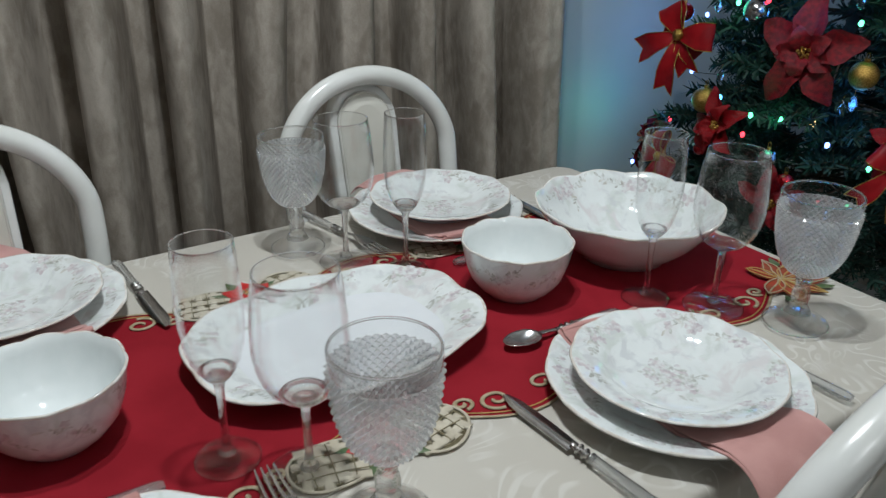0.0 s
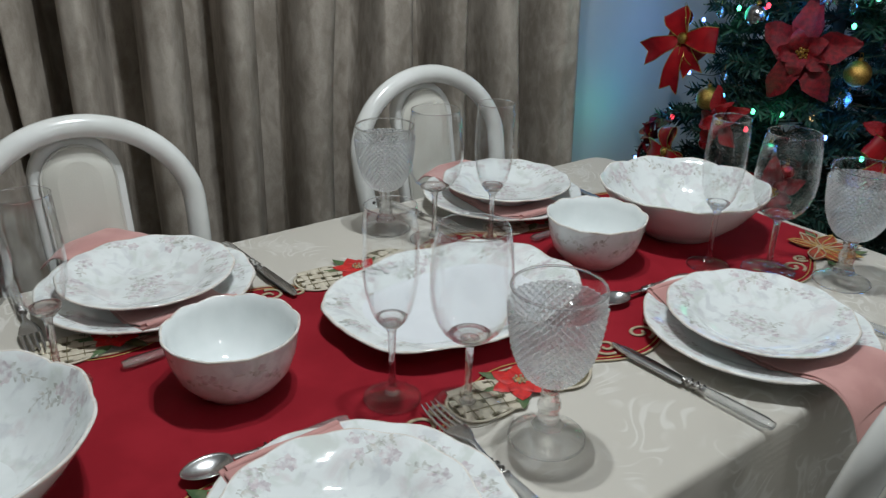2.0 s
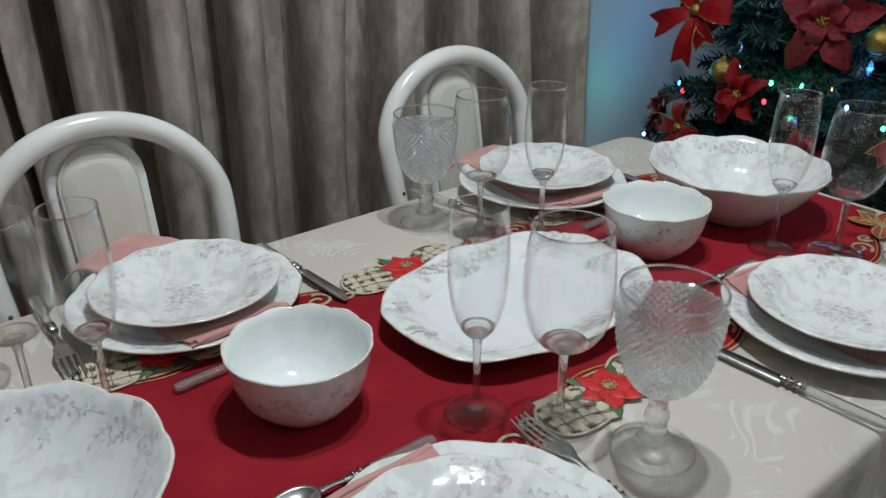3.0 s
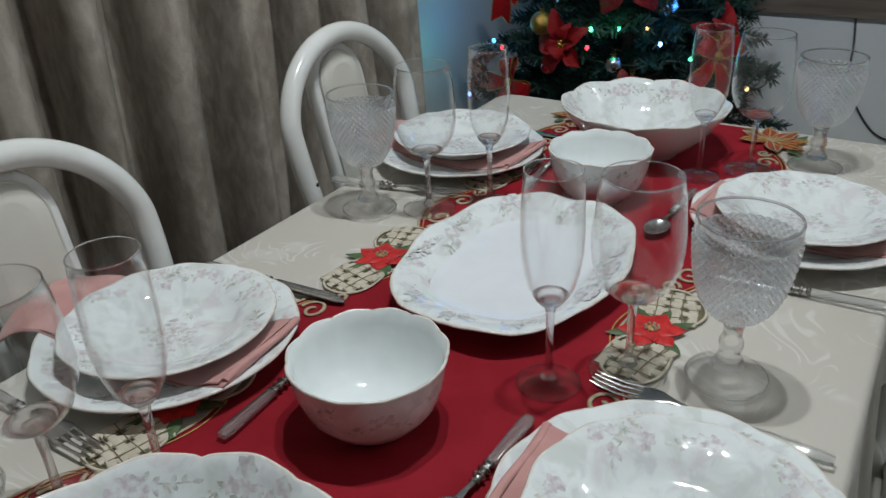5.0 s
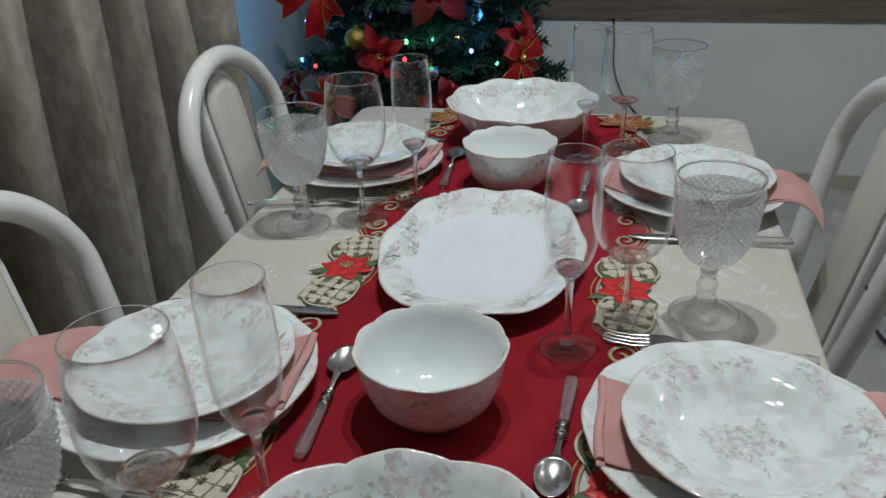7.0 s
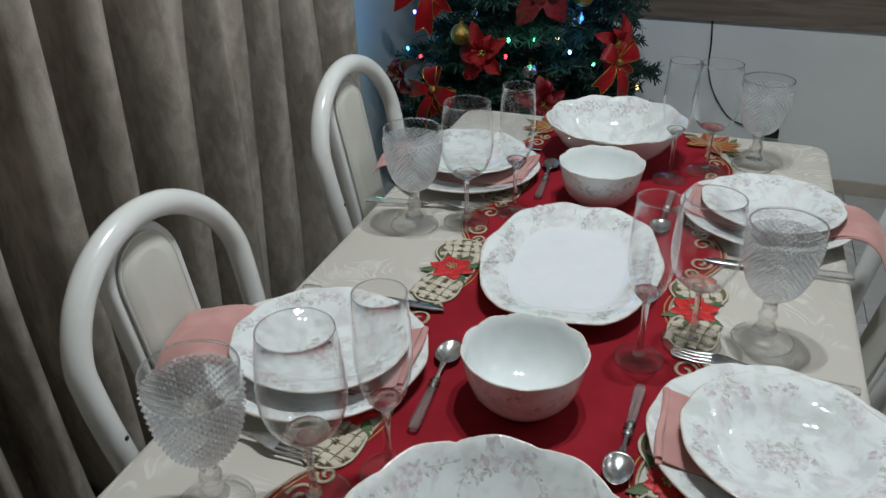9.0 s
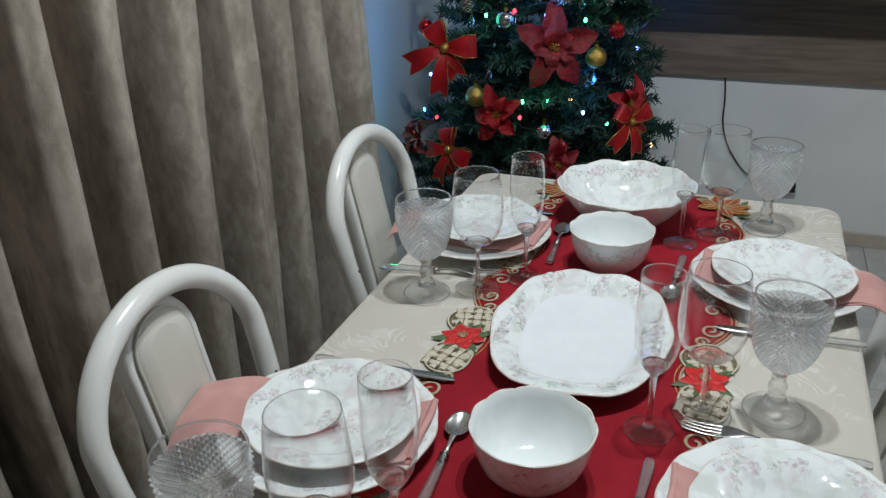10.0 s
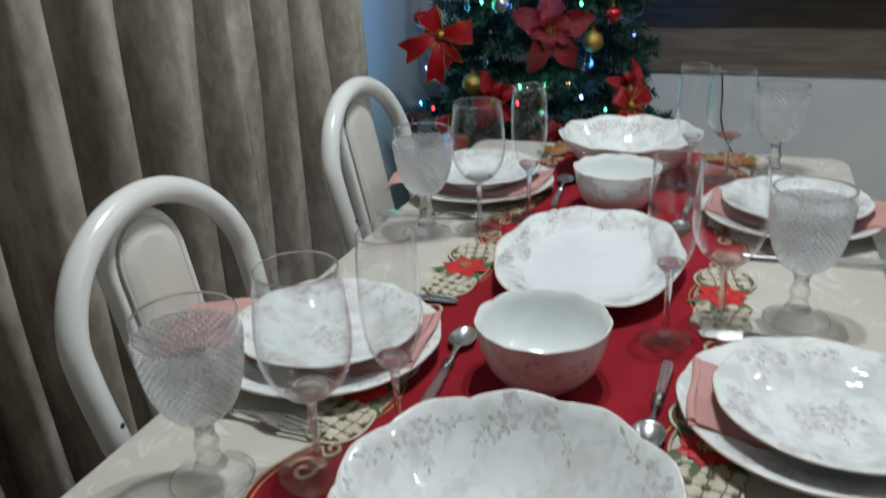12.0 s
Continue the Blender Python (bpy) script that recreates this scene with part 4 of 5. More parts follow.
lay("serving_platter", build_platter(), pose(-0.014, 0.046, TOP + 0.003, 0, 0, 2) @ Matrix.Diagonal((1.025, 1.02, 1, 1)), "oval white porcelain platter with floral rim", "platter", "", platter_print)


# folded napkins between the plates
def napkin(path, width, seed, label, m):
    rng = random.Random(seed)
    line = bend(path, 6)
    t = thing("napkin", label, "napkin", "pink napkins", m)
    for layer in range(2):
        rings = []
        pts = line if layer == 0 else line[2:-3]
        for i, p in enumerate(pts):
            u = i / (len(pts) - 1)
            th = 0.0042 if layer == 0 else 0.0034
            flare = 1.0 + 0.10 * max(0, u - 0.7) / 0.3
            ring = oval((p[0] + 0.003 * math.sin(u * 5 + seed), p[1], p[2] + layer * 0.0037), width * flare - layer * 0.004, th, 30, 5.0, "y")
            sag = 0.020 * max(0.0, u - 0.68) / 0.32
            ring = [(q[0], q[1], q[2] + (0.0035 * noise.noise((q[0] * 22, q[1] * 16, seed)) if 0.2 < u else 0.0) * (1.6 if u > 0.7 else 0.25) - sag * (abs(q[0]) / (width / 2)) ** 2) for q in ring]
            rings.append(ring)
        part("fold", Geo().loft(rings), MAT["pink_cloth"], t)
    # the rolled edge that shows at the inner end
    e = line[0]
    part("rolled_edge", Geo().tube([(e[0] - width / 2 + 0.004 + (width - 0.008) * k / 6, e[1] - 0.003 + 0.002 * math.sin(k), e[2] + 0.0015) for k in range(7)], 0.0042, 10, flat=0.75), MAT["pink_cloth"], t)
    return t


Z0 = TOP + 0.003
flat_path = [(-0.005, 0.121, 0.0265), (-0.003, 0.100, 0.0205), (0, 0.075, 0.0125), (0, 0.0, 0.0100), (0, -0.075, 0.0125), (0, -0.105, 0.0225), (0.004, -0.140, 0.0310), (0.008, -0.175, 0.0330), (0.010, -0.205, 0.0240)]
drop_path = [(-0.005, 0.121, 0.0265), (-0.003, 0.100, 0.0205), (0, 0.075, 0.0125), (0, 0.0, 0.0100), (0, -0.075, 0.0125), (0, -0.105, 0.0225), (0.0, -0.138, 0.0300), (0.0, -0.162, 0.0220), (0.0, -0.178, 0.0040)]
napkin(flat_path[:-2] + [(0.006, -0.155, 0.0300)], 0.125, 1, "folded pink cloth napkin under a soup plate", pose(*SETTINGS["A"][0], Z0, 0, 0, -92))
napkin(flat_path[:-2] + [(0.006, -0.165, 0.0318), (0.008, -0.186, 0.0285)], 0.122, 2, "folded pink cloth napkin under a soup plate", pose(*SETTINGS["B"][0], Z0, 0, 0, -84))
napkin(drop_path, 0.115, 3, "folded pink cloth napkin drooping past the table edge", pose(*SETTINGS["C"][0], Z0, 0, 0, 86))
napkin(drop_path, 0.120, 4, "folded pink cloth napkin drooping past the table edge", pose(*SETTINGS["D"][0], Z0, 0, 0, 92))


# ---- cutlery: along x, tip towards +x, origin at the middle ----
def add_handle(t, x0, x1):
    """Clear faceted handle from x0 to x1 with an ornate silver collar beyond it."""
    n = 9
    rings = []
    for i in range(n):
        u = i / (n - 1)
        w = 0.0150 - 0.0045 * u
        if i == 0:
            w *= 0.72
        rings.append(oval((x0 + (x1 - x0) * u, 0, 0.0052), w, 0.0085 if i else 0.006, 8, 3.2))
    part("handle", Geo().loft(rings), MAT["acrylic"], t, "clear acrylic handle")
    xs = [x1 - 0.003 + 0.0009 * i for i in range(31)]
    rad = [0.0038 + 0.0030 * max(0.0, math.cos((x - x1) * 2 * math.pi / 0.0078)) * (1.0 if x < x1 + 0.020 else 0.2) for x in xs]
    collar = Geo().tube([(x, 0, 0.0054) for x in xs], rad, 12, flat=0.85)
    part("collar", collar, MAT["silver"], t, "ornate silver collar")


def build_knife():
    t = thing("knife", "table knife with clear handle and silver collar", "knife", "knives")
    add_handle(t, -0.103, -0.020)
    rows = []
    for i in range(15):
        u = i / 14
        x = 0.002 + u * 0.101
        hi = 0.0085 * (1 - max(0, u - 0.72) ** 2 / 0.0784 * 0.85)
        lo = -0.0070 - 0.002 * math.sin(u * 3)
        if u > 0.86:
            lo = lo * (1 - (u - 0.86) / 0.14 * 0.4)
        rows.append([(x, lo, 0.0040), (x, (hi + lo) / 2, 0.0048), (x, hi, 0.0050), (x, hi, 0.0032), (x, (hi + lo) / 2, 0.0032)])
    part("blade", Geo().loft(rows), MAT["steel"], t, "plain steel blade")
    return t


def build_fork():
    t = thing("fork", "table fork with clear handle and silver collar", "fork", "forks")
    add_handle(t, -0.105, -0.022)
    head = [oval((x, 0, z), w, th, 12) for x, z, w, th in ((0.0, 0.0055, 0.006, 0.004), (0.015, 0.0075, 0.0055, 0.0032), (0.030, 0.0095, 0.008, 0.0026), (0.042, 0.0095, 0.019, 0.0022), (0.052, 0.0080, 0.0245, 0.0020), (0.060, 0.0068, 0.0250, 0.0019))]
    part("head", Geo().loft(head), MAT["steel"], t, "steel fork head")
    for k in range(4):
        y = -0.0105 + 0.007 * k
        part("tine", Geo().loft([oval((x, y * (1 - 0.06 * i), z), w, th, 8) for i, (x, z, w, th) in enumerate(((0.058, 0.0069, 0.0040, 0.0019), (0.078, 0.0050, 0.0036, 0.0018), (0.096, 0.0062, 0.0030, 0.0016), (0.107, 0.0085, 0.0014, 0.0010)))]), MAT["steel"], t)
    return t


def build_spoon():
    t = thing("dessert_spoon", "dessert spoon with clear handle and silver collar", "spoon", "dessert spoons")
    add_handle(t, -0.082, -0.012)
    part("neck", Geo().loft([oval((x, 0, z), w, th, 12) for x, z, w, th in ((0.010, 0.0055, 0.0055, 0.004), (0.024, 0.0075, 0.0050, 0.003), (0.036, 0.0085, 0.0085, 0.0024))]), MAT["steel"], t)
    g, rows = Geo(), []
    for k, (s, dz) in enumerate(((0.02, 0.0), (0.35, 0.0009), (0.65, 0.0030), (0.9, 0.0060), (1.0, 0.0078), (1.0, 0.0086), (0.9, 0.0069), (0.65, 0.0040), (0.35, 0.0019), (0.02, 0.0010))):
        rows.append([(0.058 + 0.0245 * s * math.cos(a) * (1 + 0.12 * math.cos(a)), 0.0160 * s * math.sin(a), 0.0008 + dz) for a in (2 * math.pi * j / 32 for j in range(32))])
    part("bowl", g.grid(rows, False, True), MAT["steel"], t, "polished oval spoon bowl")
    return t


def between(end, tip, z=TOP + 0.0025):
    return pose((end[0] + tip[0]) / 2, (end[1] + tip[1]) / 2, z, 0, 0, math.degrees(math.atan2(tip[1] - end[1], tip[0] - end[0])))


def repeat(ob, spots):
    for i, (end, tip) in enumerate(spots):
        if i == 0:
            ob.matrix_basis = between(end, tip)
        else:
            copy_thing(ob, between(end, tip))


repeat(build_knife(), [((0.372, 0.154), (0.166, 0.142)), ((-0.362, -0.122), (-0.150, -0.108)), ((-0.366, 0.487), (-0.158, 0.483))])
repeat(build_fork(), [((0.357, -0.118), (0.145, -0.108)), ((-0.398, -0.404), (-0.188, -0.412)), ((-0.392, 0.166), (-0.186, 0.206)), ((0.362, 0.440), (0.152, 0.428))])
repeat(build_spoon(), [((0.117, -0.188), (0.111, -0.352)), ((-0.108, -0.345), (-0.116, -0.176)), ((-0.116, 0.270), (-0.126, 0.434)), ((0.101, 0.366), (0.093, 0.200))])


# ---- glasses ----
def build_flute():
    t = thing("champagne_flute", "clear stemmed champagne flute, empty", "flute", "champagne flutes")
    out = [(0.0035, 0.083), (0.0065, 0.0850), (0.0105, 0.0888), (0.0166, 0.097), (0.0218, 0.108), (0.0258, 0.124), (0.0280, 0.145), (0.0281, 0.165), (0.0270, 0.192), (0.0254, 0.217)]
    inn = [(r - 0.0011, z + (0.004 if i < 2 else 0.001)) for i, (r, z) in enumerate(out[1:])]
    part("cup", Geo().lathe(out[3:] + [(0.0248, 0.2178)] + inn[:1:-1], 48), MAT["thin_glass"], t)
    part("bowl_base", Geo().lathe([(0.0, 0.0895), (0.0105, 0.0889), (0.0137, 0.0928), (0.0165, 0.0970), (0.0158, 0.0976), (0.0118, 0.0950), (0.0070, 0.0938), (0.0, 0.0934)], 48), MAT["base_glass"], t, "thick clear bottom of the bowl")
    part("lip", Geo().tube([(0.0252 * math.cos(a), 0.0252 * math.sin(a), 0.2172) for a in (2 * math.pi * k / 48 for k in range(48))], 0.0006, 8, close=True), MAT["stem_glass"], t)
    part("stem", Geo().lathe([(0.0, 0.0893), (0.005, 0.0894), (0.0095, 0.0892), (0.0105, 0.0886), (0.0076, 0.0858), (0.0052, 0.0830), (0.0042, 0.076), (0.0036, 0.055), (0.0036, 0.030), (0.0044, 0.014), (0.0085, 0.0075), (0.006, 0.0055), (0.0, 0.005)], 24), MAT["stem_glass"], t)
    part("foot", Geo().lathe([(0.0, 0.0072), (0.008, 0.0068), (0.018, 0.0042), (0.0285, 0.0022), (0.0298, 0.0012), (0.0290, 0.0002), (0.0, 0.0008)], 48), MAT["thin_glass"], t)
    part("rim", Geo().tube([(0.0294 * math.cos(a), 0.0294 * math.sin(a), 0.0013) for a in (2 * math.pi * k / 56 for k in range(56))], 0.0012, 8, close=True), MAT["stem_glass"], t)
    return t


def build_wine():
    t = thing("wine_glass", "clear stemmed wine glass, empty", "wine glass", "wine glasses")
    out = [(0.004, 0.078), (0.0070, 0.0788), (0.0108, 0.0805), (0.0222, 0.0868), (0.0304, 0.0955), (0.0364, 0.1065), (0.0402, 0.120), (0.0416, 0.134), (0.0414, 0.147), (0.0402, 0.163), (0.0382, 0.183), (0.0350, 0.202)]
    inn = [(r - 0.0011, z + (0.004 if i < 2 else 0.001)) for i, (r, z) in enumerate(out[1:])]
    part("cup", Geo().lathe(out[3:] + [(0.0344, 0.2028)] + inn[:1:-1], 48), MAT["thin_glass"], t)
    part("bowl_base", Geo().lathe([(0.0, 0.0811), (0.0108, 0.0807), (0.0166, 0.0836), (0.0221, 0.0868), (0.0214, 0.0875), (0.0150, 0.0850), (0.0080, 0.0838), (0.0, 0.0836)], 48), MAT["base_glass"], t, "thick clear bottom of the bowl")
    part("lip", Geo().tube([(0.0348 * math.cos(a), 0.0348 * math.sin(a), 0.2022) for a in (2 * math.pi * k / 48 for k in range(48))], 0.0006, 8, close=True), MAT["stem_glass"], t)
    part("stem", Geo().lathe([(0.0, 0.0808), (0.006, 0.0809), (0.0098, 0.0808), (0.0108, 0.0804), (0.0080, 0.0788), (0.0055, 0.0765), (0.0044, 0.070), (0.0037, 0.050), (0.0037, 0.030), (0.0046, 0.014), (0.009, 0.0075), (0.006, 0.0055), (0.0, 0.005)], 24), MAT["stem_glass"], t)
    part("foot", Geo().lathe([(0.0, 0.0072), (0.009, 0.0068), (0.020, 0.0042), (0.0350, 0.0022), (0.0364, 0.0012), (0.0356, 0.0002), (0.0, 0.0008)], 48), MAT["thin_glass"], t)
    part("rim", Geo().tube([(0.0360 * math.cos(a), 0.0360 * math.sin(a), 0.0013) for a in (2 * math.pi * k / 56 for k in range(56))], 0.0012, 8, close=True), MAT["stem_glass"], t)
    return t


def build_goblet():
    t = thing("goblet", "heavy clear cut-glass goblet with diamond pattern", "goblet", "cut-glass goblets")
    shape = [(0.0125, 0.066), (0.020, 0.070), (0.0280, 0.079), (0.0345, 0.092), (0.0390, 0.108), (0.0415, 0.124), (0.0430, 0.140), (0.0437, 0.150)]
    line = bend([(r, 0, z) for r, z in shape], 12)
    around, step, z0 = 36, 0.0038, 0.0668
    levels = int((0.1530 - z0) / step)

    def wall(z):
        for p, q in zip(line, line[1:]):
            if p.z <= z <= q.z:
                return p.x + (q.x - p.x) * (z - p.z) / max(1e-6, q.z - p.z)
        return line[-1].x

    def at(j, k, proud=0.0):
        z = z0 + k * step
        a = 2 * math.pi * j / around
        r = wall(z) + proud
        return (r * math.cos(a), r * math.sin(a), z)
    cut, seen = Geo(), {}
    for k in range(levels + 1):
        for j in range(around):
            u = j + 0.5 * (k % 2)
            size = 2 * math.pi * wall(z0 + k * step) / around
            tip = at(u, k, 0.42 * size)
            left, right = at(u - 0.5, k), at(u + 0.5, k)
            up, low = at(u, min(k + 1, levels)), at(u, max(k - 1, 0))
            for q, r in ((left, low), (low, right), (right, up), (up, left)):
                if q != r:
                    ids = []
                    for p in (q, r, tip):
                        key = tuple(round(c, 6) for c in p)
                        if key not in seen:
                            seen[key] = len(cut.v)
                            cut.v.append(p)
                        ids.append(seen[key])
                    cut.f.append(tuple(ids))
                    cut.s.append(False)
                    cut.m.append(0)
    n = 88
    ztop = z0 + levels * step
    body = [(0.0, 0.0655), (0.0118, 0.0658), (wall(z0) - 0.0003, z0), None, (wall(ztop), ztop), (0.0443, 0.1545), (0.0445, 0.160), (0.0443, 0.1665), (0.0432, 0.1680), (0.0420, 0.1668), (0.0408, 0.150), (0.0382, 0.120), (0.0325, 0.098), (0.0245, 0.084), (0.0120, 0.0775), (0.0005, 0.0765)]
    cut.lathe(body[:3], n, mat=1)
    cut.lathe(body[4:], n, mat=1)
    part("cup", cut, [MAT["cut_glass"], MAT["thin_glass"]], t, "clear glass cup cut in diamonds")
    stem = [(0.0, 0.0680), (0.0126, 0.0672), (0.0108, 0.062), (0.0088, 0.055), (0.0090, 0.048), (0.0114, 0.043), (0.0116, 0.037), (0.0100, 0.032), (0.0108, 0.026), (0.0165, 0.0165), (0.0, 0.014)]
    part("stem", Geo().lathe(stem, 8), MAT["stem_glass"], t, "thick faceted stem")

    def rays(r, z, a, i):
        return r, z + (0.0012 * abs(math.sin(a * 12)) * min(1, max(0, (r - 0.01) / 0.01)) * (1 if r < 0.034 else 0) if i < 4 else 0.0)
    part("foot", Geo().lathe([(0.0, 0.0160), (0.0150, 0.0150), (0.024, 0.0085), (0.0345, 0.0052), (0.0376, 0.0036), (0.0373, 0.0006), (0.034, 0.0), (0.0, 0.0012)], 96, rays), MAT["foot_glass"], t, "round foot with pressed rays")
    part("rim", Geo().tube([(0.0374 * math.cos(a), 0.0374 * math.sin(a), 0.003) for a in (2 * math.pi * k / 56 for k in range(56))], 0.0012, 8, close=True), MAT["stem_glass"], t)
    part("lip", Geo().tube([(0.0432 * math.cos(a), 0.0432 * math.sin(a), 0.1668) for a in (2 * math.pi * k / 56 for k in range(56))], 0.0013, 8, close=True), MAT["stem_glass"], t)
    return t


def spots(ob, places):
    for i, (x, y, turn) in enumerate(places):
        if i == 0:
            ob.matrix_basis = pose(x, y, TOP + 0.003, 0, 0, turn)
        else:
            copy_thing(ob, pose(x, y, TOP + 0.003, 0, 0, turn))


spots(build_flute(), [(0.107, -0.128, 0), (-0.141, 0.207, 40), (-0.109, -0.405, 80), (0.089, 0.425, 10)])
spots(build_wine(), [(0.165, -0.073, 0), (-0.206, 0.150, 40), (-0.165, -0.461, 80), (0.149, 0.482, 10)])
spots(build_goblet(), [(0.250, -0.041, 0), (-0.281, 0.111, 9), (-0.252, -0.501, 4), (0.230, 0.533, 7)])

# ---- Christmas tree ----
AX, AY = -0.50, 1.76


def cone(z):
    return max(0.02, 0.41 - 0.22 * (z - 0.66)) if z < 1.4 else max(0.02, 0.247 * (2.05 - z) / 0.65)


def build_tree():
    rng = random.Random(11)
    tree = thing("christmas_tree", "dark green artificial Christmas tree with dense needles", "Christmas tree")
    part("trunk", Geo().tube([(AX, AY, z) for z in (0.0, 0.5, 1.0, 1.5, 2.0)], [0.022, 0.020, 0.016, 0.011, 0.004], 10), MAT["bark"], tree, "thin brown trunk")
    stand = Geo()
    for k in range(4):
        a = k * math.pi / 2 + 0.4
        stand.tube([(AX, AY, 0.10), (AX + 0.12 * math.cos(a), AY + 0.12 * math.sin(a), 0.04), (AX + 0.24 * math.cos(a), AY + 0.24 * math.sin(a), 0.008)], 0.008, 8)
    part("stand", stand, MAT["black_plastic"], tree, "folding metal stand")
    limbs, verts, faces = Geo(), [], []

    def needles(p, d, length, count, size):
        side = d.cross(Vector((0, 0, 1))).normalized()
        up = side.cross(d).normalized()
        for k in range(count):
            t = (k + rng.random()) / count
            a = k * 2.4 + rng.uniform(-0.4, 0.4)
            q = p + d * (length * t)
            way = (d * rng.uniform(0.35, 0.75) + (side * math.cos(a) + up * math.sin(a)) * 0.8).normalized()
            w = way.cross(Vector((rng.uniform(-1, 1), rng.uniform(-1, 1), rng.uniform(-1, 1)))).normalized() * 0.0034
            tip = q + way * (size * rng.uniform(0.8, 1.15))
            b = len(verts)
            verts.extend((tuple(q - w), tuple(q + w), tuple(tip + w * 0.5), tuple(tip - w * 0.5)))
            faces.append((b, b + 1, b + 2, b + 3))

    z = 0.30
    while z < 1.98:
        rad = cone(z)
        count = max(4, int(12.5 * rad / 0.45))
        for k in range(count):
            a = 2 * math.pi * (k + rng.uniform(-0.3, 0.3)) / count + z * 7
            out = Vector((math.cos(a), math.sin(a), 0))
            reach = rad * rng.uniform(0.66, 1.06)
            reach = min(reach, (AX - (LEFT + 0.02)) / max(1e-3, -out.x) if out.x < 0 else 9, (FAR - 0.03 - AY) / max(1e-3, out.y) if out.y > 0 else 9)
            base = Vector((AX, AY, z + 0.05))
            tip = base + out * reach + Vector((0, 0, -0.05 + rng.uniform(-0.03, 0.05)))
            d = (tip - base).normalized()
            limbs.tube([base, base + (tip - base) * 0.5 + Vector((0, 0, 0.012)), tip], [0.004, 0.003, 0.0015], 5)
            needles(base + (tip - base) * 0.40, d, (tip - base).length * 0.62, 62, 0.034)
            for s in (-1, 1):
                for f in (0.45, 0.62, 0.78, 0.92):
                    q = base + (tip - base) * f
                    w = (d + out.cross(Vector((0, 0, 1))) * s * rng.uniform(0.6, 1.0) + Vector((0, 0, rng.uniform(-0.25, 0.35)))).normalized()
                    ln = 0.10 * (1.2 - f * 0.4) * (0.5 + rad)
                    e = q + w * ln
                    if e.x < LEFT + 0.03 or e.y > FAR - 0.04:
                        continue
                    limbs.tube([q, e], [0.0018, 0.0010], 4)
                    needles(q, w, ln, 40, 0.030)
        z += 0.074
    tagged(part("branchwork", limbs, MAT["bark"], tree, "wiry brown branches"), kind="stuff")
    me = bpy.data.meshes.new("needles")
    me.from_pydata(verts, [], faces)
    me.materials.append(MAT["needle"])
    tagged(part("needles", me, None, tree), kind="stuff")


build_tree()


def facing(place, tilt=0.0, roll=0.0):
    """A pose whose z axis points out of the tree at that place, a little upwards."""
    out = Vector((place[0] - AX, place[1] - AY, 0)).normalized() + Vector((0, 0, 0.15 + tilt))
    return Matrix.Translation(place) @ out.to_track_quat("Z", "Y").to_matrix().to_4x4() @ pose(0, 0, 0, 0, 0, roll)


def petal(g, ang, length, width, curl, z0=0.0, mat=0, drop=0.018, fold=0.006):
    ca, sa = math.cos(ang), math.sin(ang)
    rows = []
    for i in range(9):
        t = i / 8
        w = width * math.sin(math.pi * min(0.985, 0.06 + t * 0.93)) ** 0.75 / 2
        row = []
        for s in (-1, -0.5, 0, 0.5, 1):
            u, v = t * length, s * w * (1 + 0.10 * math.sin(t * 14 + ang))
            row.append((u * ca - v * sa, u * sa + v * ca, z0 + curl * math.sin(t * 2.2) - drop * t * t + abs(s) * fold * math.sin(math.pi * t) + 0.003 * math.sin(7 * t + 3 * s + ang)))
        rows.append(row)
    g.grid(rows, mat=mat)
    g.grid([[(p[0], p[1], p[2] - 0.0012) for p in r] for r in rows], mat=mat, flip=True)


def poinsettia(place, size, material, label, roll=0.0, tilt=0.0):
    t = thing("poinsettia_ornament", label, "ornament", "flowers on the tree", facing(place, tilt, roll))
    rng = random.Random(int(place[0] * 1000) + int(place[2] * 1000))
    for i in range(5):
        g = Geo()
        k = rng.uniform(0.92, 1.22)
        petal(g, radians(i * 72 + rng.uniform(-14, 14)), size * k, size * rng.uniform(0.50, 0.66), rng.uniform(0.004, 0.034), rng.uniform(-0.004, 0.006), 0, rng.uniform(0.0, 0.045), rng.uniform(0.008, 0.022))
        part("petal", g, MAT[material], t)
    for i in range(5):
        g = Geo()
        petal(g, radians(i * 72 + 34 + rng.uniform(-14, 14)), size * rng.uniform(0.5, 0.72), size * 0.38, rng.uniform(0.016, 0.034), 0.010, 0, rng.uniform(0.0, 0.02), rng.uniform(0.006, 0.016))
        part("petal", g, MAT[material], t)
    c = Geo()
    for i in range(12):
        a, rr = i * 2.4, 0.0045 * math.sqrt(i)
        c.ball((rr * math.cos(a), rr * math.sin(a), 0.026 - 0.0005 * i), 0.0045, 8)
    part("stamens", c, MAT["gold"], t, "gold glitter stamens")
    return t


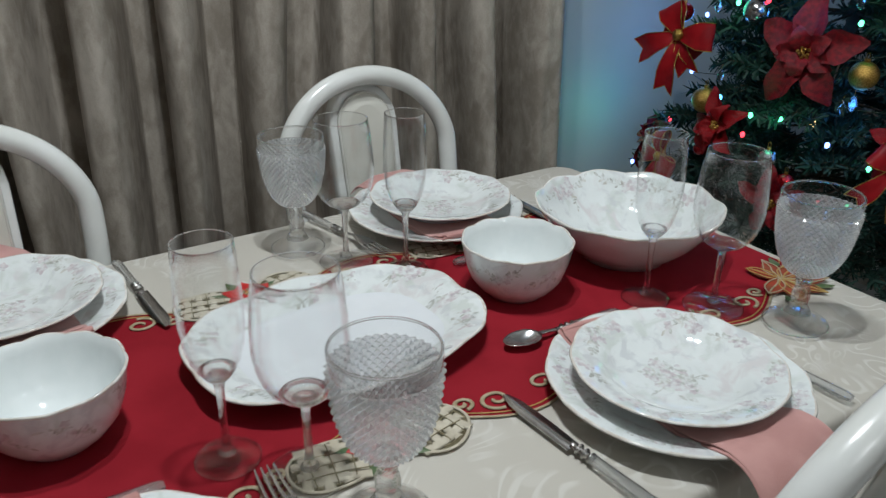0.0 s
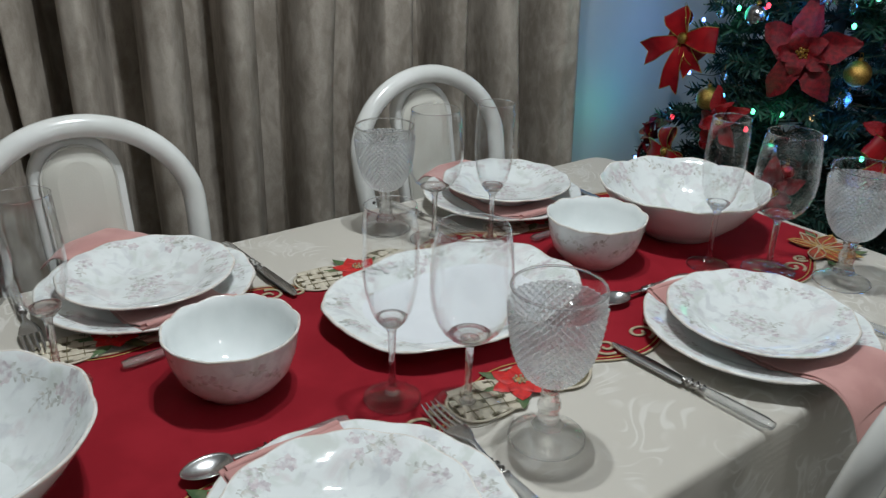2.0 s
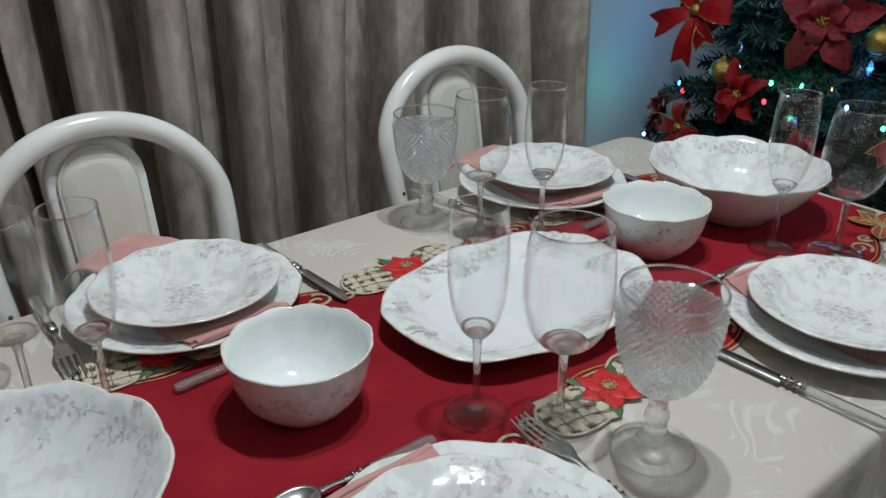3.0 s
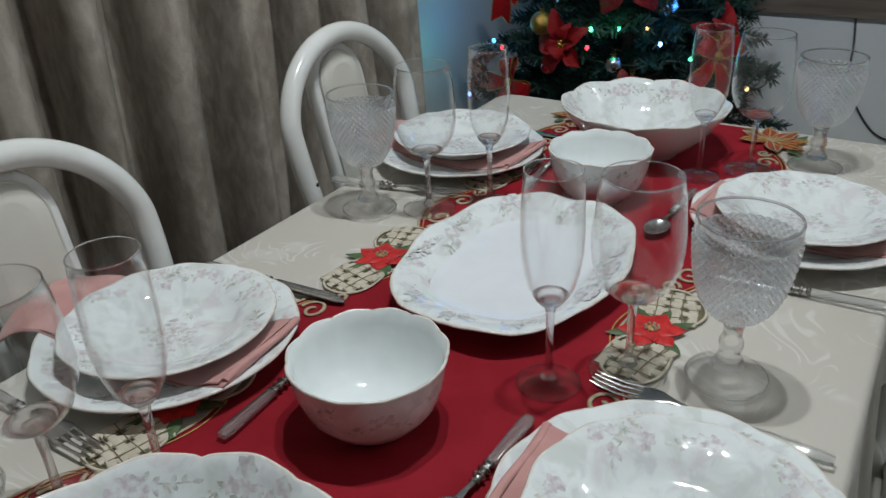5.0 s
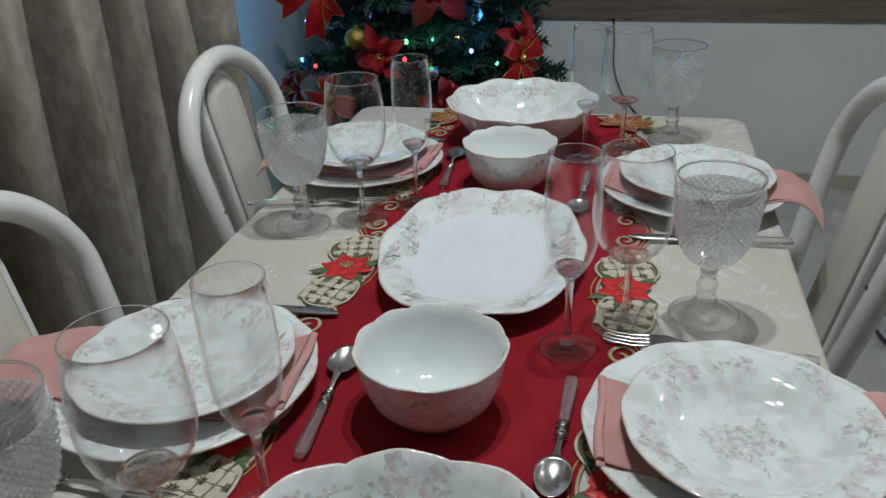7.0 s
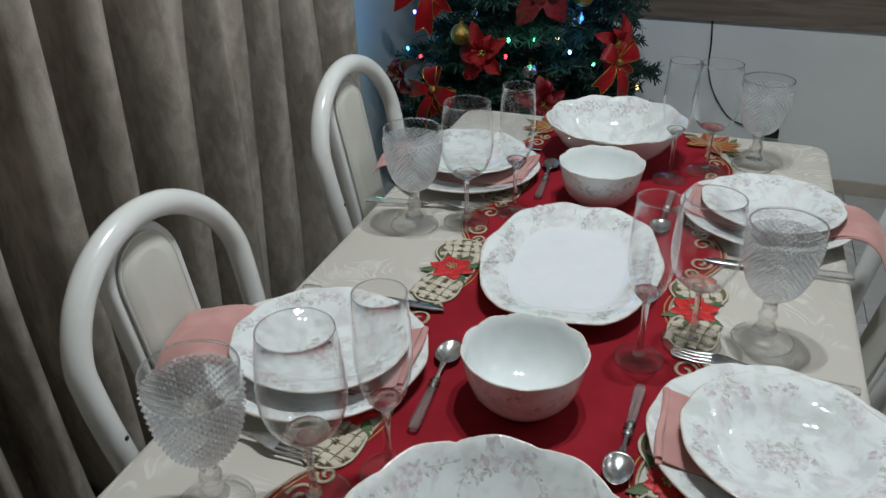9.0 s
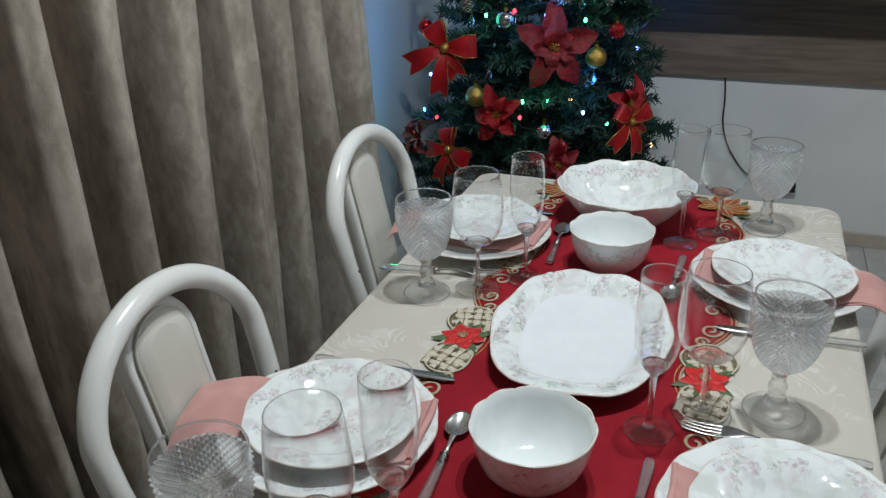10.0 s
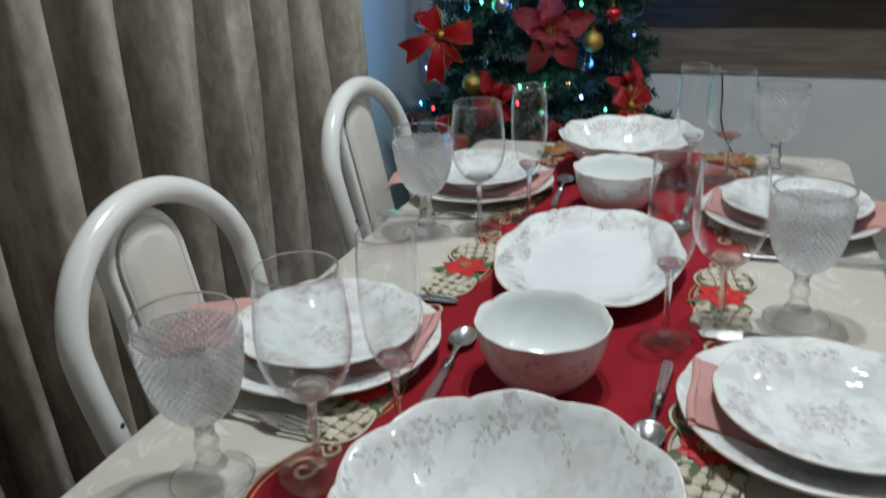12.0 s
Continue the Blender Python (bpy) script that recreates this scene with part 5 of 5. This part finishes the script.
def ribbon(ang, length, w0, w1, loop, lift=0.0, cut=0.0, wave=0.0):
    """A wired ribbon in the plane of its bow: a loop that comes back behind itself, or a tail with a notched end."""
    u, v = Vector((math.cos(ang), math.sin(ang), 0)), Vector((-math.sin(ang), math.cos(ang), 0))
    rows, n = [], 22 if loop else 14
    for i in range(n):
        t = i / (n - 1)
        if loop:
            far = math.sin(math.pi * t) ** 0.75
            h = lift + 0.022 * math.cos(math.pi * t) * far
        else:
            far = t
            h = lift + wave * math.sin(t * 5.0) * (0.3 + 0.7 * t)
        w = (w0 + (w1 - w0) * min(1.0, far * 1.5)) / 2
        row = []
        for s in (-1, -0.5, 0, 0.5, 1):
            notch = cut * (1 - abs(s)) * (t ** 6)
            crease = 0.35 * w * abs(s) * max(0.0, 1 - far * 1.3) + 0.002 * math.sin(6 * t + 4 * s)
            row.append(u * (length * far - notch) + v * (w * s) + Vector((0, 0, h + crease + 0.10 * length * math.sin(math.pi * far * 0.8))))
        rows.append(row)
    g, e = Geo(), Geo()
    g.grid(rows)
    g.grid([[p + Vector((0, 0, -0.0012)) for p in r] for r in rows], flip=True)
    e.tube([r[0] for r in rows], 0.0013, 5)
    e.tube([r[-1] for r in rows], 0.0013, 5)
    if not loop:
        e.tube(rows[-1], 0.0011, 5)
    return g, e


def bow(place, size, label, roll=0.0, aim=None):
    at = Matrix.Translation(place) @ Vector(aim).to_track_quat("Z", "Y").to_matrix().to_4x4() @ pose(0, 0, 0, 0, 0, roll) if aim else facing(place, 0.0, roll)
    t = thing("ribbon_bow", label, "bow", "bows on the tree", at)
    s = size
    for a, ln, wd, lift in ((4, 0.82, 0.46, 0.018), (122, 0.66, 0.46, 0.014), (168, 0.45, 0.36, 0.004), (-40, 0.60, 0.40, 0.004)):
        g, e = ribbon(radians(a), s * ln, s * 0.18, s * wd * 1.2, True, lift)
        part("edge", e, MAT["gold"], part("loop", g, MAT["red_ribbon"], t), "gold wired edge")
    for a, ln, wd in ((205, 1.15, 0.46), (-98, 1.25, 0.40), (-66, 0.85, 0.40)):
        g, e = ribbon(radians(a), s * ln, s * 0.16, s * wd * 1.15, False, 0.010, s * 0.16, s * 0.07)
        part("edge", e, MAT["gold"], part("tail", g, MAT["red_ribbon"], t), "gold wired edge")
    part("knot", Geo().ball((0, 0, 0.026), s * 0.13, 14, sq=(1, 1, 0.8)), MAT["gold"], t, "gold bauble knot")


def bauble(place, r, material, label):
    t = thing("bauble", label, "bauble", "baubles on the tree", Matrix.Translation(place))
    part("ball", Geo().ball((0, 0, 0), r, 24), MAT[material], t)
    part("cap", Geo().tube([(0, 0, r * 0.96), (0, 0, r * 1.18)], r * 0.2, 10), MAT["gold"], t, "small gold cap")
    part("loop", Geo().tube([(0.004 * math.cos(a), 0, r * 1.18 + 0.006 + 0.006 * math.sin(a)) for a in (2 * math.pi * k / 12 for k in range(12))], 0.0007, 5, close=True), MAT["gold"], t)


poinsettia((-0.385, 1.405, 0.895), 0.118, "red_velvet", "large dark red velvet poinsettia on the tree", 15)
poinsettia((-0.535, 1.345, 0.695), 0.086, "red_glitter", "bright red glitter poinsettia on the tree", 40)
poinsettia((-0.175, 1.500, 0.715), 0.078, "red_glitter", "bright red glitter poinsettia with gold centre", 5)
poinsettia((-0.775, 1.555, 1.205), 0.078, "red_glitter", "bright red glitter poinsettia on the tree", 60)
poinsettia((-0.410, 1.440, 1.245), 0.125, "red_ribbon", "large red satin poinsettia on the tree", 25)
poinsettia((-0.860, 1.480, 0.555), 0.090, "red_velvet", "dark red velvet poinsettia low on the tree", 50)
poinsettia((-0.190, 1.600, 1.205), 0.060, "red_velvet", "small dark red poinsettia on the tree", 12)
poinsettia((-0.205, 1.590, 1.070), 0.066, "red_glitter", "small red glitter poinsettia with gold edge", 70)
poinsettia((-0.345, 1.330, 0.560), 0.080, "red_velvet", "dark red velvet poinsettia low on the tree", 20)
bow((-0.715, 1.375, 0.885), 0.122, "red satin bow with gold wired edges", 0, (0.12, -1, 0.15))
bow((-0.165, 1.470, 0.670), 0.095, "small red satin bow with gold wired edges", 20)
bow((-0.680, 1.330, 0.575), 0.105, "red satin bow low on the tree", -15)
bauble((-0.620, 1.375, 0.738), 0.033, "gold", "gold glitter bauble on the tree")
bauble((-0.268, 1.455, 0.860), 0.032, "gold", "gold glitter bauble on the tree")
bauble((-0.575, 1.445, 1.121), 0.032, "gold", "gold glitter bauble on the tree")
bauble((-0.481, 1.450, 1.166), 0.022, "red_ball", "shiny red bauble on the tree")
bauble((-0.835, 1.505, 0.918), 0.026, "red_ball", "shiny red bauble on the tree")
bauble((-0.222, 1.520, 0.927), 0.026, "red_ball", "shiny red bauble on the tree")
bauble((-0.342, 1.355, 0.605), 0.022, "red_ball", "shiny red bauble on the tree")
bauble((-0.585, 1.345, 0.625), 0.020, "red_ball", "shiny red bauble on the tree")
bauble((-0.456, 1.425, 1.064), 0.030, "clear_ball", "clear glass bauble on the tree")
bauble((-0.534, 1.405, 0.968), 0.030, "silver_ball", "crackled silver bauble on the tree")
bauble((-0.395, 1.350, 0.650), 0.024, "silver_ball", "crackled silver bauble on the tree")


def pine_cone(place, size, label):
    t = thing("pine_cone", label, "ornament", "pine cones on the tree", Matrix.Translation(place))
    part("core", Geo().ball((0, 0, 0), size * 0.42, 12, sq=(1, 1, 2.0)), MAT["bark"], t)
    g = Geo()
    for k in range(44):
        u = k / 43
        a, z = k * 2.4, size * (0.85 - 1.7 * u)
        r = size * 0.62 * math.sin(math.pi * (0.16 + 0.76 * u)) ** 0.8
        c, d = math.cos(a), math.sin(a)
        w = size * 0.17
        g.grid([[(r * 0.45 * c - w * d * q * 0.6, r * 0.45 * d + w * c * q * 0.6, z + size * 0.10) for q in (-1, 0, 1)],
                [(r * c - w * d * q, r * d + w * c * q, z - size * 0.05 + size * 0.04 * (1 - abs(q))) for q in (-1, 0, 1)],
                [(r * 1.16 * c - w * d * q * 0.4, r * 1.16 * d + w * c * q * 0.4, z - size * 0.02) for q in (-1, 0, 1)]], mat=0)
    part("scales", g, MAT["frosted_cone"], t, "frosted brown scales")


def crystal_drop(place, size):
    t = thing("crystal_drop", "faceted clear crystal drop on the tree", "ornament", "crystal drops on the tree", Matrix.Translation(place))
    part("drop", Geo().lathe([(0.0, -size), (size * 0.42, -size * 0.45), (size * 0.5, -size * 0.1), (size * 0.22, size * 0.55), (0.0, size * 0.8)], 7), MAT["crystal"], t)
    part("hook", Geo().tube([(0, 0, size * 0.78), (0, 0, size * 1.3), (0.004, 0, size * 1.45)], 0.0008, 5), MAT["gold"], t, "thin gold hook")


pine_cone((-0.245, 1.500, 1.030), 0.030, "frosted brown pine cone hung on the tree")
pine_cone((-0.655, 1.400, 1.010), 0.028, "frosted brown pine cone hung on the tree")
for spot, size in (((-0.640, 1.400, 0.965), 0.020), ((-0.575, 1.365, 0.810), 0.020), ((-0.270, 1.440, 0.800), 0.022), ((-0.320, 1.470, 1.010), 0.020), ((-0.285, 1.425, 0.790), 0.018), ((-0.700, 1.420, 1.060), 0.020)):
    crystal_drop(spot, size)

daisy = thing("daisy_ornament", "silver daisy-shaped ornament on the tree", "ornament", "", facing((-0.365, 1.435, 1.045), 0, 0))
for i in range(12):
    g = Geo()
    petal(g, radians(i * 30), 0.042, 0.013, 0.004)
    part("petal", g, MAT["silver_ball"], daisy)
part("centre", Geo().ball((0, 0, 0.004), 0.008, 12), MAT["red_ball"], daisy, "red bead centre")


def build_lights():
    rng = random.Random(5)
    s = thing("string_lights", "string of small coloured lights wound round tree", "string lights")
    seen = [((-0.649, 1.510, 1.246), "cyan"), ((-0.618, 1.482, 1.195), "green"), ((-0.546, 1.440, 1.125), "warm"), ((-0.310, 1.498, 1.102), "green"), ((-0.281, 1.502, 1.031), "green"),
            ((-0.603, 1.425, 0.976), "green"), ((-0.415, 1.418, 0.983), "blue"), ((-0.510, 1.412, 0.994), "red"), ((-0.307, 1.465, 0.966), "green"), ((-0.568, 1.365, 0.757), "cyan"),
            ((-0.466, 1.357, 0.737), "green"), ((-0.394, 1.370, 0.743), "green"), ((-0.327, 1.398, 0.745), "warm"), ((-0.289, 1.408, 0.702), "blue"), ((-0.866, 1.545, 0.630), "cyan"),
            ((-0.900, 1.440, 0.480), "blue"), ((-0.860, 1.600, 0.740), "blue"), ((-0.850, 1.620, 0.900), "blue"), ((-0.470, 1.345, 0.690), "red"), ((-0.170, 1.620, 0.860), "blue"), ((-0.780, 1.440, 0.640), "red")]
    pts = []
    for i in range(420):
        u = i / 419
        z = 0.45 + 0.95 * u
        a = u * 2 * math.pi * 8 + 1.0
        rad = cone(z) * 0.93 + 0.012 * math.sin(i * 0.9)
        x, y = AX + rad * math.cos(a), AY + rad * math.sin(a)
        pts.append((max(x, LEFT + 0.03), min(y, FAR - 0.04), z + 0.012 * math.sin(i * 0.55)))
    part("wire", Geo().tube(pts, 0.0012, 5), MAT["wire"], s, "thin green wire")
    kinds = ("green", "blue", "cyan", "red", "warm")
    for i in range(6, 420, 12):
        if not any((Vector(pts[i]) - Vector(p)).length < 0.05 for p, _ in seen):
            seen.append((pts[i], "off" if rng.random() < 0.93 else kinds[rng.randrange(5)]))
    balls = {k: Geo().ball((0, 0, 0), 0.0056, 10, sq=(1, 1, 1.35)).mesh("bulb", GLOW[k]) for k in (*kinds, "off")}
    for p, k in seen:
        b = part("bulb", balls[k], None, s, {"green": "green lit bulb", "blue": "blue lit bulb", "cyan": "pale blue lit bulb", "red": "red lit bulb", "warm": "amber lit bulb", "off": "unlit clear bulb"}[k])
        b.location = p


build_lights()
# added lamps for the string's coloured glow on wall and needles, some without a bulb
for place, watts in (((-0.88, 1.50, 0.66), 0.22), ((-0.86, 1.58, 0.88), 0.28), ((-0.84, 1.62, 1.10), 0.28), ((-0.80, 1.66, 1.34), 0.26), ((-0.12, 1.90, 0.88), 0.26), ((-0.415, 1.38, 0.99), 0.13), ((-0.289, 1.37, 0.70), 0.09), ((-0.866, 1.50, 0.63), 0.08), ((-0.48, 1.56, 0.92), 0.30), ((-0.32, 1.52, 0.78), 0.24), ((-0.44, 1.56, 1.14), 0.24)):
    lamp("blue_tree_fill", place, watts * 1.25, (0.07, 0.34, 1.0), 0.05)
for place, watts in (((-0.93, 1.42, 0.62), 0.12), ((-0.394, 1.345, 0.743), 0.10), ((-0.603, 1.40, 0.976), 0.07), ((-0.29, 1.48, 1.05), 0.09)):
    lamp("green_tree_fill", place, watts * 1.5, (0.05, 1.0, 0.50), 0.05)

# ---- things on and under the wall unit ----
cable = bend([(0.085, FAR - 0.012, 0.634), (0.094, FAR - 0.008, 0.545), (0.098, FAR - 0.006, 0.450), (0.128, FAR - 0.006, 0.360), (0.185, FAR - 0.006, 0.278), (0.238, FAR - 0.008, 0.243), (0.345, FAR - 0.012, 0.225)], 8)
cord = thing("power_cord", "thin black power cord hanging on the wall", "cord")
part("cable", Geo().tube(cable, 0.0032, 8), MAT["black_plastic"], cord)
part("plug", Geo().box((0.340, FAR - 0.040, 0.205), (0.395, FAR - 0.002, 0.240), 0.004), MAT["black_plastic"], cord, "black plug")

device = thing("media_player", "flat black media player in the open shelf", "media player")
part("case", Geo().box((-0.13, 2.035, 0.9965), (0.17, 2.195, 1.046), 0.004), MAT["black_plastic"], device)
part("display", Geo().box((-0.10, 2.032, 1.01), (-0.02, 2.035, 1.028)), MAT["dark"], device)
single("card_box", Geo().box((0.318, 2.025, 0.9965), (0.352, 2.075, 1.012), 0.0015), MAT["shoe_white"], "small white cardboard box on the shelf", "box")


def jar(place, r, h, material, label, name, group=""):
    t = thing(name, label, name.replace("_", " "), group, Matrix.Translation(place))
    part("body", Geo().lathe([(0.0, 0.0), (r * 0.8, 0.0), (r, h * 0.08), (r, h * 0.55), (r * 0.75, h * 0.75), (r * 0.80, h), (r * 0.72, h), (r * 0.68, h * 0.76), (r * 0.9, h * 0.55), (r * 0.9, h * 0.1), (0.0, h * 0.06)], 28), MAT[material], t)
    part("rim", Geo().tube([(r * 0.77 * math.cos(a), r * 0.77 * math.sin(a), h) for a in (2 * math.pi * k / 24 for k in range(24))], r * 0.06, 6, close=True), MAT["silver_ball"], t)


jar((0.405, 2.075, 0.9965), 0.030, 0.085, "cut_glass", "clear glass sugar pot in the open shelf", "glass_pot")
jar((0.480, 2.095, 0.9965), 0.024, 0.070, "silver_ball", "silver-coloured cream jug in the open shelf", "cream_jug")
for k, (x, m, lab) in enumerate(((-0.165, "blue_glass", "cobalt blue mug with white shield on the wall unit"), (-0.085, "blue_glass", "cobalt blue mug on the wall unit"), (-0.020, "blue_glass", "cobalt blue mug on the wall unit"))):
    mug = thing("mug", lab, "mug", "mugs on the shelf", pose(x, 2.095, 1.1785, 0, 0, 40 * k))
    part("body", Geo().lathe([(0.0, 0.0), (0.030, 0.0), (0.034, 0.006), (0.035, 0.09), (0.0335, 0.092), (0.032, 0.09), (0.031, 0.008), (0.0, 0.006)], 32), MAT[m], mug)
    part("handle", Geo().tube([(0.033 + 0.020 * math.sin(a), 0, 0.045 + 0.026 * math.cos(a)) for a in np.linspace(0, math.pi, 12)], 0.004, 8), MAT[m], mug)
    if k == 0:
        shield = [(0.0362 * math.sin(a), -0.0362 * math.cos(a), z) for a, z in ((-0.55, 0.082), (-0.6, 0.040), (-0.3, 0.022), (0.0, 0.012), (0.3, 0.022), (0.6, 0.040), (0.55, 0.082), (0.0, 0.084))]
        plate = part("shield", Geo().grid([[(0.0, -0.0368, 0.05)] * 8, shield], False, True), MAT["shoe_white"], mug, "white shield motif")
    else:
        part("band", Geo().lathe([(0.0352, 0.02), (0.0362, 0.024), (0.0362, 0.05), (0.0352, 0.054)], 32), MAT["blue_glass"], mug, "cobalt blue band")
for x, r, h in ((0.060, 0.030, 0.14), (0.120, 0.034, 0.16), (0.180, 0.026, 0.12)):
    jar((x, 2.10, 1.1785), r, h, "thin_glass", "clear glass decanter on the wall unit", "decanter", "decanters on the shelf")
tray = thing("serving_tray", "black tray on top of the wall unit", "tray")
part("base", Geo().box((0.235, 2.035, 1.179), (0.345, 2.155, 1.187), 0.003), MAT["black_plastic"], tray)
part("rim", Geo().tube([(0.239, 2.039, 1.189), (0.341, 2.039, 1.189), (0.341, 2.151, 1.189), (0.239, 2.151, 1.189)], 0.004, 8, close=True), MAT["black_plastic"], tray)
jar((0.30, 2.09, 1.1885), 0.032, 0.13, "shoe_white", "white porcelain vase standing on a tray", "vase")


# a pair of white slippers on the floor beyond the chair
def build_shoe():
    t = thing("slipper", "white padded slipper with navy trim on the floor", "slipper", "pair of slippers")
    sole = [[(0.06 * x + 0.0, y, z) for x, y in ((math.cos(a) * (0.75 + 0.15 * math.sin(a)), 0.135 * math.sin(a)) for a in (2 * math.pi * k / 36 for k in range(36)))] for z in (0.0, 0.018)]
    part("sole", Geo().loft(sole), MAT["navy"], t, "dark navy sole")
    rows = []
    for i in range(10):
        u = i / 9
        sc = math.cos(u * math.pi / 2 * 0.97)
        rows.append([(0.06 * math.cos(a) * (0.78 + 0.15 * math.sin(a)) * (0.25 + 0.75 * sc), 0.132 * math.sin(a) * (0.2 + 0.8 * sc), 0.018 + 0.075 * math.sin(u * math.pi / 2)) for a in (2 * math.pi * k / 36 for k in range(36))])
    up = part("upper", Geo().loft(rows), MAT["shoe_white"], t, "white padded upper")
    part("trim", Geo().tube([(p[0] * 1.01, p[1] * 1.01, p[2]) for p in rows[4]], 0.003, 6, close=True), MAT["navy"], up, "navy piping")
    return t


shoe = build_shoe()
shoe.matrix_basis = pose(0.93, 1.13, 0.002, 0, 0, 20)
copy_thing(shoe, pose(1.06, 1.18, 0.002, 0, 0, 35))

# ---- floor tiles ----
def build_tiles():
    size, gap = 0.60, 0.003
    x0, y0 = LEFT - 0.06, BACK - 0.05
    meshes = {}
    for i in range(math.ceil((RIGHT - x0) / size)):
        for j in range(math.ceil((FAR - y0) / size)):
            x, y = x0 + i * size, y0 + j * size
            w, h = min(size, RIGHT + 0.02 - x), min(size, FAR + 0.02 - y)
            key = (round(w, 3), round(h, 3))
            if key not in meshes:
                meshes[key] = Geo().box((0, 0, -0.0065), (w - gap, h - gap, 0.0), 0.0012).mesh("tile", MAT["tile"])
            part("tile", meshes[key], None, floor).location = (x, y, 0)


build_tiles()
